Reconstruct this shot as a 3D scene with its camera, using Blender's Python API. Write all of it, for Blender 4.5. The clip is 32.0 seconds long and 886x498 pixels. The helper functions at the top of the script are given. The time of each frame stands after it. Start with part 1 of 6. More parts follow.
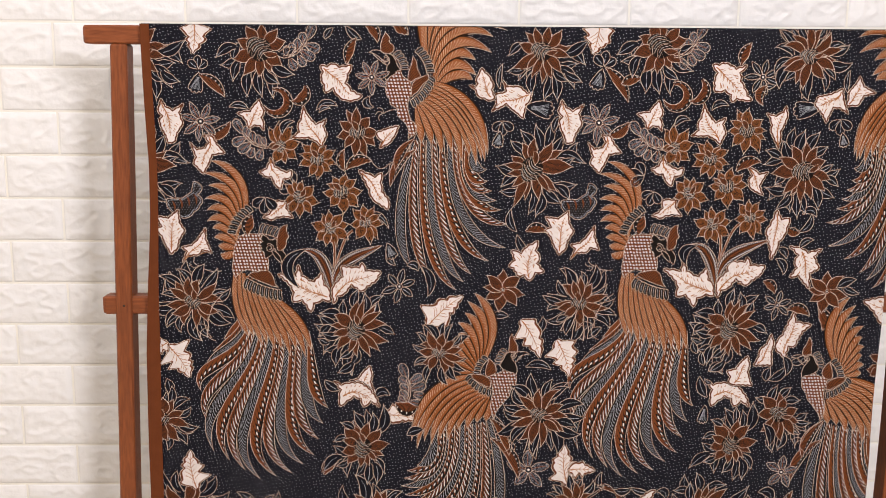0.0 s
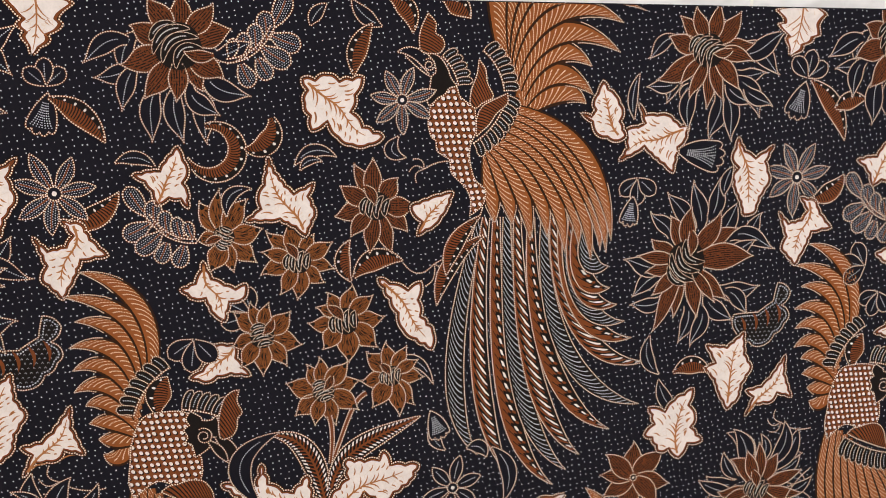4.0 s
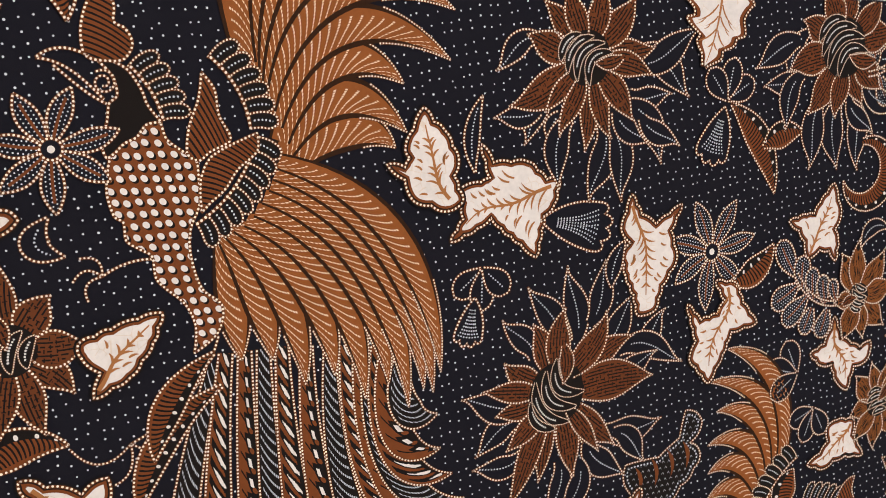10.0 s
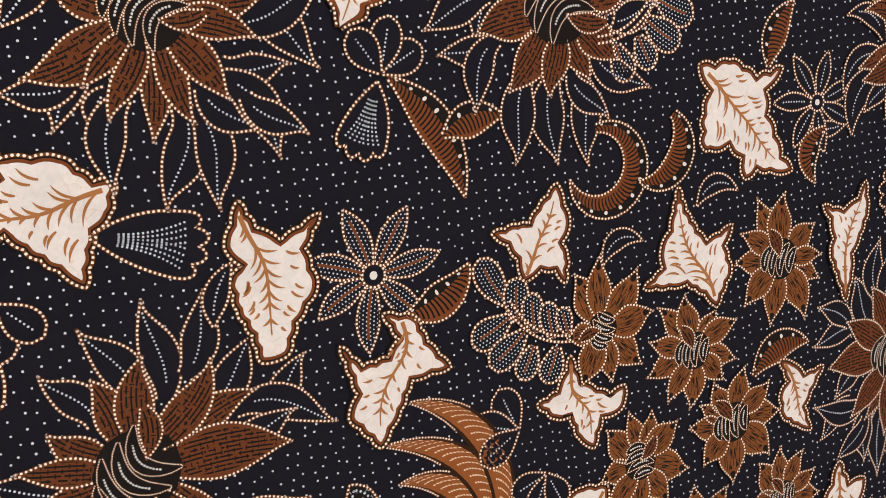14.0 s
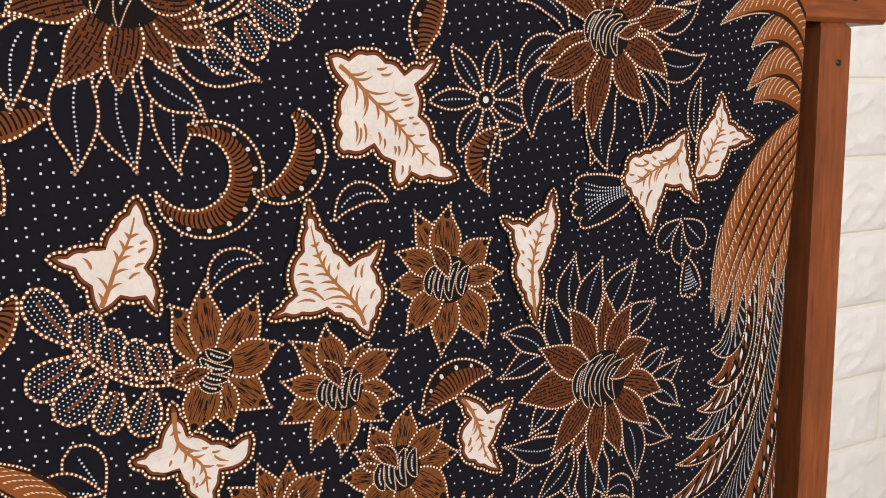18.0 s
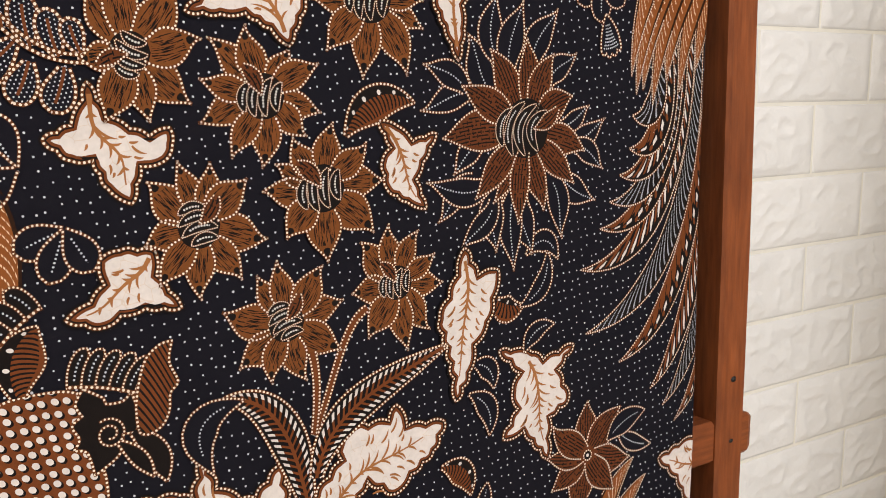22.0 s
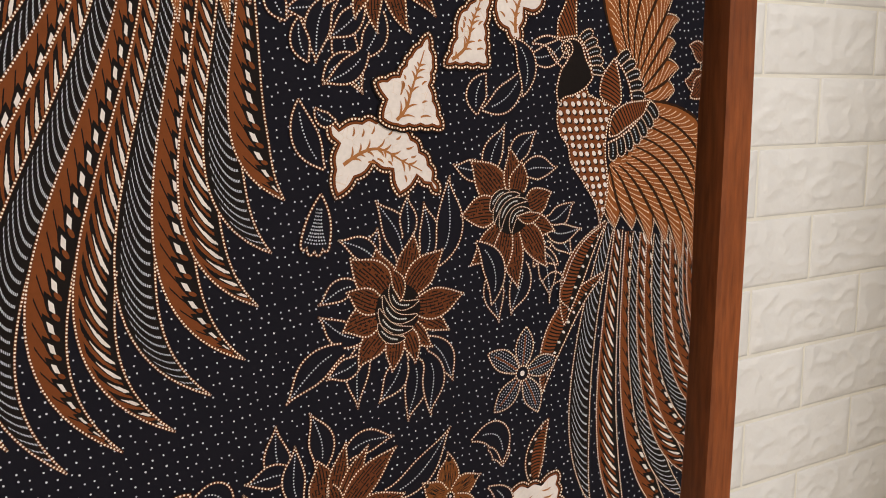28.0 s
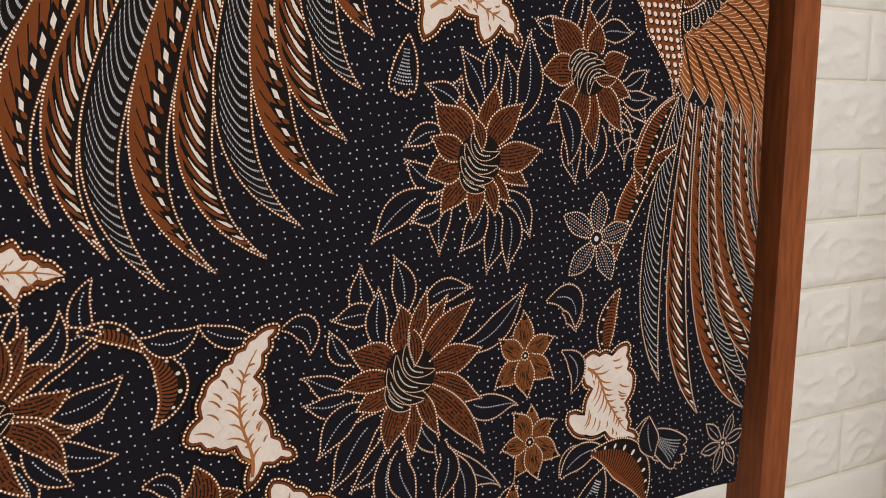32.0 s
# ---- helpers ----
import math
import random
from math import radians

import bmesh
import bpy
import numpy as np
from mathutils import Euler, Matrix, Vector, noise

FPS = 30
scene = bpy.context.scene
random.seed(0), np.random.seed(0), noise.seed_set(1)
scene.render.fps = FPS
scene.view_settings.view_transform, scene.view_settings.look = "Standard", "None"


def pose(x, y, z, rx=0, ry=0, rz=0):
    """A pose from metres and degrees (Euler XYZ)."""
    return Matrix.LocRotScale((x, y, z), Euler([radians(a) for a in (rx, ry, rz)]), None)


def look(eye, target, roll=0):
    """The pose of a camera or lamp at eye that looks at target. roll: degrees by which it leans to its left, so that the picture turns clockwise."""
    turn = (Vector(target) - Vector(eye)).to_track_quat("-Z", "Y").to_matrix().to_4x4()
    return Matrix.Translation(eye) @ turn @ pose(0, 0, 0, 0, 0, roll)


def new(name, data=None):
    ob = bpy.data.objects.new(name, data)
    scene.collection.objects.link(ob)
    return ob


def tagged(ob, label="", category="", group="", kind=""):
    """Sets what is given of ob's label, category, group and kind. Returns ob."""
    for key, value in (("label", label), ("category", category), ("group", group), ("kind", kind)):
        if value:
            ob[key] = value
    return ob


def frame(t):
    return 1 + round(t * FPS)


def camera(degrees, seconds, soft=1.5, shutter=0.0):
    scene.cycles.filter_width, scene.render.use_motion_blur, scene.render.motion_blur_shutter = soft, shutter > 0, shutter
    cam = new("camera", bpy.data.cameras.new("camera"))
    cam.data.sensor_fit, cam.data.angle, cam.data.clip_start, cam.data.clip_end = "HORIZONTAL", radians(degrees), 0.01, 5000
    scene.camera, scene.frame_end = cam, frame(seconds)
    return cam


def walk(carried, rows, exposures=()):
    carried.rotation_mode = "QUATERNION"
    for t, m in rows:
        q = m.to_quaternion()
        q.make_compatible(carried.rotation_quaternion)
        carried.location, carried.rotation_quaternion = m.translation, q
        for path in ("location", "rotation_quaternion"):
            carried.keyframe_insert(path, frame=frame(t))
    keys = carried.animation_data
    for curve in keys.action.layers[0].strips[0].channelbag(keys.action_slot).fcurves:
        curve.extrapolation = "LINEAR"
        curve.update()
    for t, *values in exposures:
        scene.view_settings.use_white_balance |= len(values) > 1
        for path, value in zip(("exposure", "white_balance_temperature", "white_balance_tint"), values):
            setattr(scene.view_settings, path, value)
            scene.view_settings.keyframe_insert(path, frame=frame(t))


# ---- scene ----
from mathutils import geometry

cam = camera(48.3, 32.0, soft=0.95)
PATH = [
    (0, (0.473, -1.769, 1.258), (0.524, 0.201, 0.919), 0.4),
    (0.5, (0.443, -1.656, 1.253), (0.529, 0.313, 0.916), 0.3),
    (1, (0.429, -1.544, 1.267), (0.555, 0.423, 0.931), 0.4),
    (1.5, (0.394, -1.436, 1.264), (0.558, 0.528, 0.92), 0.4),
    (2, (0.344, -1.296, 1.261), (0.561, 0.662, 0.917), 0.4),
    (2.5, (0.319, -1.192, 1.266), (0.566, 0.763, 0.921), 0.2),
    (3, (0.281, -1.109, 1.254), (0.581, 0.839, 0.92), 0.1),
    (3.5, (0.251, -1.012, 1.256), (0.606, 0.929, 0.933), 0.1),
    (4, (0.232, -0.895, 1.275), (0.658, 1.031, 0.945), 0.1),
    (4.5, (0.225, -0.827, 1.28), (0.715, 1.083, 0.945), 0.2),
    (6.5, (0.211, -0.574, 1.291), (0.899, 1.272, 0.955), 0.75),
    (7, (0.209, -0.529, 1.292), (0.948, 1.299, 0.958), 0.7),
    (7.5, (0.209, -0.506, 1.295), (0.987, 1.302, 0.941), 0.8),
    (8, (0.239, -0.495, 1.298), (1.053, 1.295, 0.934), 0.8),
    (8.5, (0.269, -0.501, 1.299), (1.089, 1.287, 0.935), 0.7),
    (9, (0.291, -0.511, 1.299), (1.122, 1.273, 0.945), 0.7),
    (9.5, (0.318, -0.515, 1.302), (1.159, 1.264, 0.947), 0.6),
    (10, (0.358, -0.505, 1.299), (1.204, 1.272, 0.943), 0.6),
    (10.5, (0.393, -0.489, 1.296), (1.246, 1.286, 0.95), 0.4),
    (11, (0.423, -0.48, 1.295), (1.276, 1.298, 0.959), 0.4),
    (11.5, (0.446, -0.464, 1.291), (1.323, 1.302, 0.954), 0.4),
    (12, (0.478, -0.455, 1.291), (1.358, 1.308, 0.947), 0.4),
    (12.5, (0.515, -0.45, 1.29), (1.388, 1.314, 0.939), 0.3),
    (13, (0.552, -0.45, 1.286), (1.421, 1.318, 0.937), 0.3),
    (13.5, (0.587, -0.455, 1.283), (1.441, 1.32, 0.936), 0),
    (15.5, (0.692, -0.423, 1.274), (1.552, 1.351, 0.938), 0.3),
    (16, (0.714, -0.425, 1.276), (1.589, 1.341, 0.933), 0.3),
    (16.5, (0.739, -0.428, 1.274), (1.635, 1.327, 0.934), 0.3),
    (17, (0.761, -0.431, 1.276), (1.678, 1.314, 0.941), 0.2),
    (17.5, (0.779, -0.432, 1.275), (1.739, 1.289, 0.935), 0.2),
    (18, (0.796, -0.445, 1.275), (1.803, 1.25, 0.939), 0.2),
    (18.5, (0.804, -0.46, 1.275), (1.855, 1.209, 0.942), 0.2),
    (19, (0.793, -0.47, 1.267), (1.873, 1.177, 0.918), 0.1),
    (19.5, (0.786, -0.478, 1.251), (1.892, 1.153, 0.906), 0.0),
    (20, (0.781, -0.476, 1.229), (1.89, 1.154, 0.886), 0.1),
    (20.5, (0.781, -0.466, 1.203), (1.895, 1.162, 0.87), 0.1),
    (21, (0.78, -0.462, 1.172), (1.891, 1.167, 0.838), 0.0),
    (21.5, (0.785, -0.462, 1.149), (1.899, 1.166, 0.82), -0.1),
    (22, (0.79, -0.473, 1.127), (1.898, 1.157, 0.79), -0.1),
    (22.5, (0.809, -0.47, 1.093), (1.919, 1.157, 0.746), 0.1),
    (23, (0.815, -0.465, 1.047), (1.917, 1.169, 0.708), 0.0),
    (23.5, (0.809, -0.468, 1.009), (1.914, 1.166, 0.678), 0.1),
    (24, (0.793, -0.478, 0.97), (1.899, 1.157, 0.647), 0.1),
    (24.5, (0.783, -0.491, 0.934), (1.885, 1.145, 0.604), 0.0),
    (25, (0.78, -0.5, 0.894), (1.886, 1.136, 0.577), 0.1),
    (25.5, (0.767, -0.495, 0.86), (1.87, 1.141, 0.539), 0.2),
    (27.5, (0.752, -0.523, 0.75), (1.863, 1.108, 0.425), 0.1),
    (28, (0.758, -0.531, 0.719), (1.829, 1.128, 0.401), 0.1),
    (28.5, (0.758, -0.531, 0.685), (1.824, 1.131, 0.364), 0.6),
    (29, (0.759, -0.526, 0.646), (1.846, 1.125, 0.345), 0.4),
    (29.5, (0.763, -0.527, 0.61), (1.834, 1.14, 0.336), 0.0),
    (30, (0.762, -0.54, 0.6), (1.834, 1.12, 0.29), 0.8),
    (30.5, (0.765, -0.546, 0.579), (1.825, 1.123, 0.278), 0.6),
    (31, (0.751, -0.538, 0.562), (1.801, 1.142, 0.289), 0.1),
    (31.5, (0.728, -0.527, 0.582), (1.797, 1.138, 0.295), 0.5),
    (32, (0.713, -0.529, 0.619), (1.753, 1.153, 0.32), 0.6),
]

walk(cam, [(t, look(eye, target, roll)) for t, eye, target, roll in PATH], [(0.0, 0.02, 6250, 15), (2.0, -0.06, 6250, 13), (13.0, -0.08, 6200, 10), (20.0, -0.04, 6350, 10), (26.0, -0.04, 6450, 10), (28.0, -0.12, 6500, 10), (32.0, -0.2, 6500, 10)])
scene.view_settings.exposure = 0.0

# ---- light: a soft key lamp at the right, a wide added fill overhead, dim room ----
world = bpy.data.worlds.new("room_air")
scene.world = world
world.use_nodes = True
world.node_tree.nodes["Background"].inputs["Color"].default_value = (1.0, 0.95, 0.9, 1)
world.node_tree.nodes["Background"].inputs["Strength"].default_value = 0.1


def area_lamp(name, eye, target, sx, sy, watts, color):
    data = bpy.data.lights.new(name, "AREA")
    data.shape, data.size, data.size_y, data.energy, data.color = "RECTANGLE", sx, sy, watts, color
    ob = new(name, data)
    ob.matrix_world = look(eye, target)
    return ob


area_lamp("key_softbox", (1.62, -3.0, 1.95), (0.6, 0.0, 0.95), 0.50, 0.70, 70, (1.0, 0.985, 0.99))
# fill with no known fixture, set left to lift that side of the wall
area_lamp("overhead_fill", (-0.4, -1.4, 2.72), (-0.4, -1.4, 0.0), 1.8, 1.6, 26, (1.0, 0.98, 0.975))


# ---- materials ----
class Graph:
    """A node material with short calls for its arithmetic."""

    def __init__(self, name):
        self.mat = bpy.data.materials.new(name)
        self.mat.use_nodes = True
        self.tree = self.mat.node_tree
        self.bsdf = self.tree.nodes["Principled BSDF"]

    def node(self, kind, **inputs):
        n = self.tree.nodes.new(kind)
        for key, value in inputs.items():
            self.plug(n.inputs[key.replace("_", " ")], value)
        return n

    def plug(self, socket, value):
        if isinstance(value, bpy.types.NodeSocket):
            self.tree.links.new(value, socket)
        else:
            socket.default_value = value

    def m(self, op, a, b=0.0, c=0.0):
        n = self.tree.nodes.new("ShaderNodeMath")
        n.operation = op
        for socket, value in zip(n.inputs, (a, b, c)):
            self.plug(socket, value)
        return n.outputs[0]

    def add(self, *v):
        out = v[0]
        for w in v[1:]:
            out = self.m("ADD", out, w)
        return out

    def mul(self, *v):
        out = v[0]
        for w in v[1:]:
            out = self.m("MULTIPLY", out, w)
        return out

    def less(self, a, b):
        return self.m("LESS_THAN", a, b)

    def band(self, a, centre, half):
        return self.less(self.m("ABSOLUTE", self.m("SUBTRACT", a, centre)), half)

    def cell(self, a, pitch):
        """Distance from the middle of each cell, in the unit of a."""
        return self.mul(self.m("SUBTRACT", self.m("FRACT", self.m("DIVIDE", a, pitch)), 0.5), pitch)

    def dist(self, a, b):
        return self.m("SQRT", self.add(self.mul(a, a), self.mul(b, b)))

    def uv(self, layer):
        n = self.node("ShaderNodeUVMap")
        n.uv_map = layer
        s = self.node("ShaderNodeSeparateXYZ", Vector=n.outputs[0])
        return s.outputs[0], s.outputs[1]

    def place(self):
        return self.node("ShaderNodeTexCoord").outputs["Object"]

    def noise(self, scale, detail=3.0, vector=None, out=0):
        n = self.node("ShaderNodeTexNoise", Scale=scale, Detail=detail)
        self.plug(n.inputs["Vector"], vector if vector is not None else self.place())
        return n.outputs[out]

    def mix(self, fac, a, b):
        n = self.tree.nodes.new("ShaderNodeMix")
        n.data_type = "RGBA"
        self.plug(n.inputs[0], fac)
        self.plug(n.inputs[6], a if isinstance(a, bpy.types.NodeSocket) else (*a, 1))
        self.plug(n.inputs[7], b if isinstance(b, bpy.types.NodeSocket) else (*b, 1))
        return n.outputs[2]

    def ramp(self, fac, lo, hi):
        n = self.node("ShaderNodeMapRange")
        for key, value in zip(("Value", "From Min", "From Max"), (fac, lo, hi)):
            self.plug(n.inputs[key], value)
        return n.outputs[0]

    def scale_color(self, col, k):
        n = self.tree.nodes.new("ShaderNodeMix")
        n.data_type, n.blend_type = "RGBA", "MULTIPLY"
        n.inputs[0].default_value = 1.0
        self.plug(n.inputs[6], col if isinstance(col, bpy.types.NodeSocket) else (*col, 1))
        c = self.node("ShaderNodeCombineColor", Red=k, Green=k, Blue=k)
        self.plug(n.inputs[7], c.outputs[0])
        return n.outputs[2]

    def bump(self, height, strength, distance):
        n = self.node("ShaderNodeBump", Height=height, Strength=strength, Distance=distance)
        self.plug(self.bsdf.inputs["Normal"], n.outputs[0])

    def done(self, color, rough=0.6, spec=0.3):
        self.plug(self.bsdf.inputs["Base Color"], color if isinstance(color, bpy.types.NodeSocket) else (*color, 1))
        self.plug(self.bsdf.inputs["Roughness"], rough)
        self.plug(self.bsdf.inputs["Specular IOR Level"], spec)
        return self.mat


NAVY = (0.0088, 0.0081, 0.0118)
INK = (0.0105, 0.0078, 0.0070)
BROWN = (0.110, 0.033, 0.012)
RUST = (0.150, 0.043, 0.0135)
ORANGE = (0.222, 0.069, 0.0185)
CREAM = (0.64, 0.575, 0.535)
PALE = (0.56, 0.56, 0.59)


def dyed(g, color):
    """Printed cotton: uneven dye, fine weave."""
    tone = g.add(0.72, g.mul(0.34, g.noise(55.0, 4.0)), g.mul(0.22, g.noise(420.0, 2.0)))
    g.bump(g.noise(2600.0, 1.0), 0.25, 0.0004)
    return g.done(g.scale_color(color, tone), 0.88, 0.06)


def dot_line(name, ground, dot, radius, pitch):
    g = Graph(name)
    u, v = g.uv("norm")
    wob = g.mul(g.m("SUBTRACT", g.noise(300.0, 1.0), 0.5), 0.5)
    inside = g.less(g.dist(g.cell(u, pitch), g.add(v, wob)), radius)
    return dyed(g, g.mix(inside, ground, dot))


def ground_cloth():
    g = Graph("navy_batik_cotton")
    s = g.node("ShaderNodeSeparateXYZ", Vector=g.place())
    v = g.node("ShaderNodeCombineXYZ", X=g.add(s.outputs[0], g.mul(s.outputs[2], 0.22)), Y=g.add(s.outputs[2], g.mul(s.outputs[0], -0.16)))
    vor = g.tree.nodes.new("ShaderNodeTexVoronoi")
    vor.voronoi_dimensions = "2D"
    g.plug(vor.inputs["Vector"], v.outputs[0])
    vor.inputs["Scale"].default_value = 158.0
    vor.inputs["Randomness"].default_value = 0.48
    size = g.add(0.052, g.mul(0.078, g.noise(70.0, 2.0)))
    spot = g.less(vor.outputs["Distance"], size)
    return dyed(g, g.mix(spot, NAVY, PALE))


def plain_dye(name, color):
    return dyed(Graph(name), color)


def hatched_petal():
    g = Graph("brown_petal_with_dark_hatching")
    s, v = g.uv("norm")
    a, b = g.uv("metric")
    row = g.m("FLOOR", g.m("DIVIDE", b, 2.2))
    vec = g.node("ShaderNodeCombineXYZ", X=g.mul(a, 0.30), Y=g.mul(row, 3.7), Z=g.mul(g.node("ShaderNodeObjectInfo").outputs["Random"], 30.0)).outputs[0]
    n = g.noise(1.0, 1.0, vec)
    along = g.mul(g.band(g.cell(b, 2.2), 0.0, 0.42), g.less(0.42, n))
    across = g.mul(g.band(g.cell(g.add(a, g.mul(row, 3.1)), 6.0), 0.0, 0.30), g.less(n, 0.60))
    marks = g.mul(g.m("MAXIMUM", along, across), g.less(g.m("ABSOLUTE", v), 0.80), g.band(s, 0.5, 0.42))
    return dyed(g, g.mix(marks, BROWN, INK))


def streaked_petal():
    g = Graph("rust_petal_with_dark_tip_dot")
    s, v = g.uv("norm")
    a, b = g.uv("metric")
    vec = g.node("ShaderNodeCombineXYZ", X=g.mul(a, 0.12), Y=g.mul(b, 1.5)).outputs[0]
    streak = g.mul(g.less(0.53, g.noise(1.0, 2.0, vec)), g.band(s, 0.38, 0.27), g.less(g.m("ABSOLUTE", v), 0.7))
    dot = g.less(g.dist(g.mul(g.m("SUBTRACT", s, 0.78), 7.0), v), 0.60)
    return dyed(g, g.mix(g.m("MAXIMUM", streak, dot), (0.165, 0.055, 0.016), INK))


def plume():
    g = Graph("orange_plume_with_cream_arcs")
    s, v = g.uv("norm")
    a, b = g.uv("metric")
    start = g.mul(g.node("ShaderNodeObjectInfo").outputs["Random"], 4.5)
    arc = g.band(g.cell(g.add(a, start, g.mul(v, v, 7.0), g.mul(v, -10.0)), 5.8), 0.0, 0.60)
    dash = g.less(g.m("ABSOLUTE", g.cell(b, 1.2)), 0.40)
    rim = g.less(0.75, g.m("ABSOLUTE", v))
    c = g.mix(g.mul(arc, dash, g.band(v, -0.18, 0.58)), ORANGE, (0.74, 0.54, 0.37))
    return dyed(g, g.mix(rim, c, (0.028, 0.012, 0.006)))


def tail_brown():
    g = Graph("brown_tail_plume_with_white_dashes")
    s, v = g.uv("norm")
    a, b = g.uv("metric")
    f = g.m("FRACT", g.m("DIVIDE", g.add(a, g.mul(b, -0.7)), 11.5))
    dark = g.less(g.add(-0.22, g.mul(0.40, g.mul(f, f))), v)
    line = g.mul(g.band(g.m("FRACT", g.m("DIVIDE", g.add(a, g.mul(b, -2.0)), 11.5)), 0.5, 0.07), g.band(v, -0.15, 0.52))
    dash = g.mul(g.band(f, 0.46, 0.21), g.band(v, g.add(0.10, g.mul(f, 0.26)), 0.15))
    ball = g.less(g.dist(g.m("DIVIDE", g.m("SUBTRACT", f, 0.80), 0.15), g.m("DIVIDE", g.m("SUBTRACT", v, 0.46), 0.21)), 1.0)
    c = g.mix(ball, g.mix(g.m("MAXIMUM", dark, line), RUST, INK), RUST)
    return dyed(g, g.mix(dash, c, CREAM))


def tail_leafy():
    g = Graph("dark_tail_plume_with_white_strokes")
    s, v = g.uv("norm")
    a, b = g.uv("metric")
    wob = g.mul(g.m("SUBTRACT", g.noise(900.0, 1.0), 0.5), 1.6)
    f = g.m("FRACT", g.m("DIVIDE", g.add(a, wob, g.mul(b, -1.9), g.mul(b, b, 0.06)), 11.0))
    taper = g.m("MAXIMUM", g.m("SUBTRACT", 0.20, g.mul(0.28, g.m("ABSOLUTE", g.m("SUBTRACT", v, 0.16)))), 0.0)
    white = g.mul(g.band(f, 0.24, taper), g.band(v, 0.10, 0.52))
    rust = g.mul(g.band(f, 0.68, g.m("SUBTRACT", 0.16, g.mul(0.12, v))), g.band(v, -0.15, 0.70))
    side = g.less(v, -0.74)
    return dyed(g, g.mix(white, g.mix(g.m("MAXIMUM", rust, side), INK, RUST), CREAM))


def tail_fine():
    g = Graph("dark_tail_plume_with_fine_white_hatching")
    s, v = g.uv("norm")
    a, b = g.uv("metric")
    line = g.mul(g.band(g.cell(g.add(a, g.mul(b, -1.7), g.mul(b, b, 0.10)), 6.6), 0.0, 0.85), g.band(v, 0.02, 0.74))
    dot = g.less(g.m("ABSOLUTE", g.cell(b, 0.95)), 0.31)
    return dyed(g, g.mix(g.mul(line, dot), INK, (0.46, 0.47, 0.52)))


def spotted():
    g = Graph("brown_ground_with_cream_spots")
    s = g.node("ShaderNodeSeparateXYZ", Vector=g.place())
    v = g.node("ShaderNodeCombineXYZ", X=g.add(s.outputs[0], g.mul(s.outputs[2], 0.25)), Y=s.outputs[2]).outputs[0]
    w = g.node("ShaderNodeCombineXYZ", X=g.add(s.outputs[0], g.mul(s.outputs[2], 0.25), -0.0007), Y=g.add(s.outputs[2], 0.0008)).outputs[0]
    masks = []
    for vec, size in ((v, 0.30), (w, 0.34)):
        n = g.tree.nodes.new("ShaderNodeTexVoronoi")
        n.voronoi_dimensions = "2D"
        g.plug(n.inputs["Vector"], vec)
        n.inputs["Scale"].default_value = 172.0
        n.inputs["Randomness"].default_value = 0.18
        masks.append(g.less(n.outputs["Distance"], size))
    return dyed(g, g.mix(masks[0], g.mix(masks[1], RUST, INK), CREAM))


def comb():
    g = Graph("brown_pod_with_dark_combing_and_white_dots")
    s, v = g.uv("norm")
    a, b = g.uv("metric")
    line = g.band(g.cell(g.add(a, g.mul(v, v, 2.0), g.mul(v, 2.5)), 2.5), 0.0, 0.52)
    dark = g.less(0.34, v)
    dot = g.less(g.dist(g.cell(a, 8.5), g.mul(g.m("SUBTRACT", v, 0.52), 6.0)), 0.95)
    c = g.mix(g.m("MAXIMUM", g.mul(line, g.less(-0.72, v)), dark), RUST, INK)
    return dyed(g, g.mix(dot, c, CREAM))


def ribbed(name, tilt, pitch):
    """Brown with dark curved lines across, for outlined pieces."""
    g = Graph(name)
    a, b = g.uv("metric")
    line = g.band(g.cell(g.add(g.mul(a, math.cos(tilt)), g.mul(b, math.sin(tilt)), g.mul(a, a, 0.012)), pitch), 0.0, pitch * 0.19)
    return dyed(g, g.mix(line, RUST, INK))


def stippled():
    g = Graph("navy_leaf_with_white_stippling")
    s, v = g.uv("norm")
    a, b = g.uv("metric")
    row = g.m("FLOOR", g.m("DIVIDE", b, 2.0))
    d = g.dist(g.cell(g.add(a, g.mul(row, 1.1)), 2.2), g.cell(b, 2.0))
    spot = g.mul(g.less(d, 0.42), g.less(g.m("ABSOLUTE", v), 0.82))
    rib = g.mul(g.less(g.m("ABSOLUTE", b), 0.75), g.less(s, 0.8))
    return dyed(g, g.mix(rib, g.mix(spot, NAVY, PALE), RUST))


def ticked():
    g = Graph("dark_net_with_white_ticks")
    a, b = g.uv("metric")
    row = g.m("FLOOR", g.m("DIVIDE", b, 4.2))
    u = g.cell(g.add(a, g.mul(row, 2.4)), 4.8)
    v = g.cell(b, 4.2)
    tick = g.mul(g.band(g.add(v, g.mul(g.m("ABSOLUTE", u), 1.3)), 0.2, 0.36), g.less(g.m("ABSOLUTE", u), 0.95))
    return dyed(g, g.mix(tick, INK, (0.30, 0.30, 0.33)))


def barbed():
    g = Graph("black_fern_with_rust_barbs_and_white_dashes")
    s, v = g.uv("norm")
    a, b = g.uv("metric")
    side = g.m("ABSOLUTE", v)
    f = g.m("ABSOLUTE", g.cell(g.add(a, g.mul(g.m("ABSOLUTE", b), -0.85)), 4.3))
    rib = g.less(g.m("ABSOLUTE", b), 1.0)
    barb = g.mul(g.less(f, 0.85), g.less(side, 0.52))
    dash = g.mul(g.less(f, 1.0), g.band(side, 0.63, 0.15))
    return dyed(g, g.mix(dash, g.mix(g.m("MAXIMUM", rib, barb), INK, RUST), CREAM))


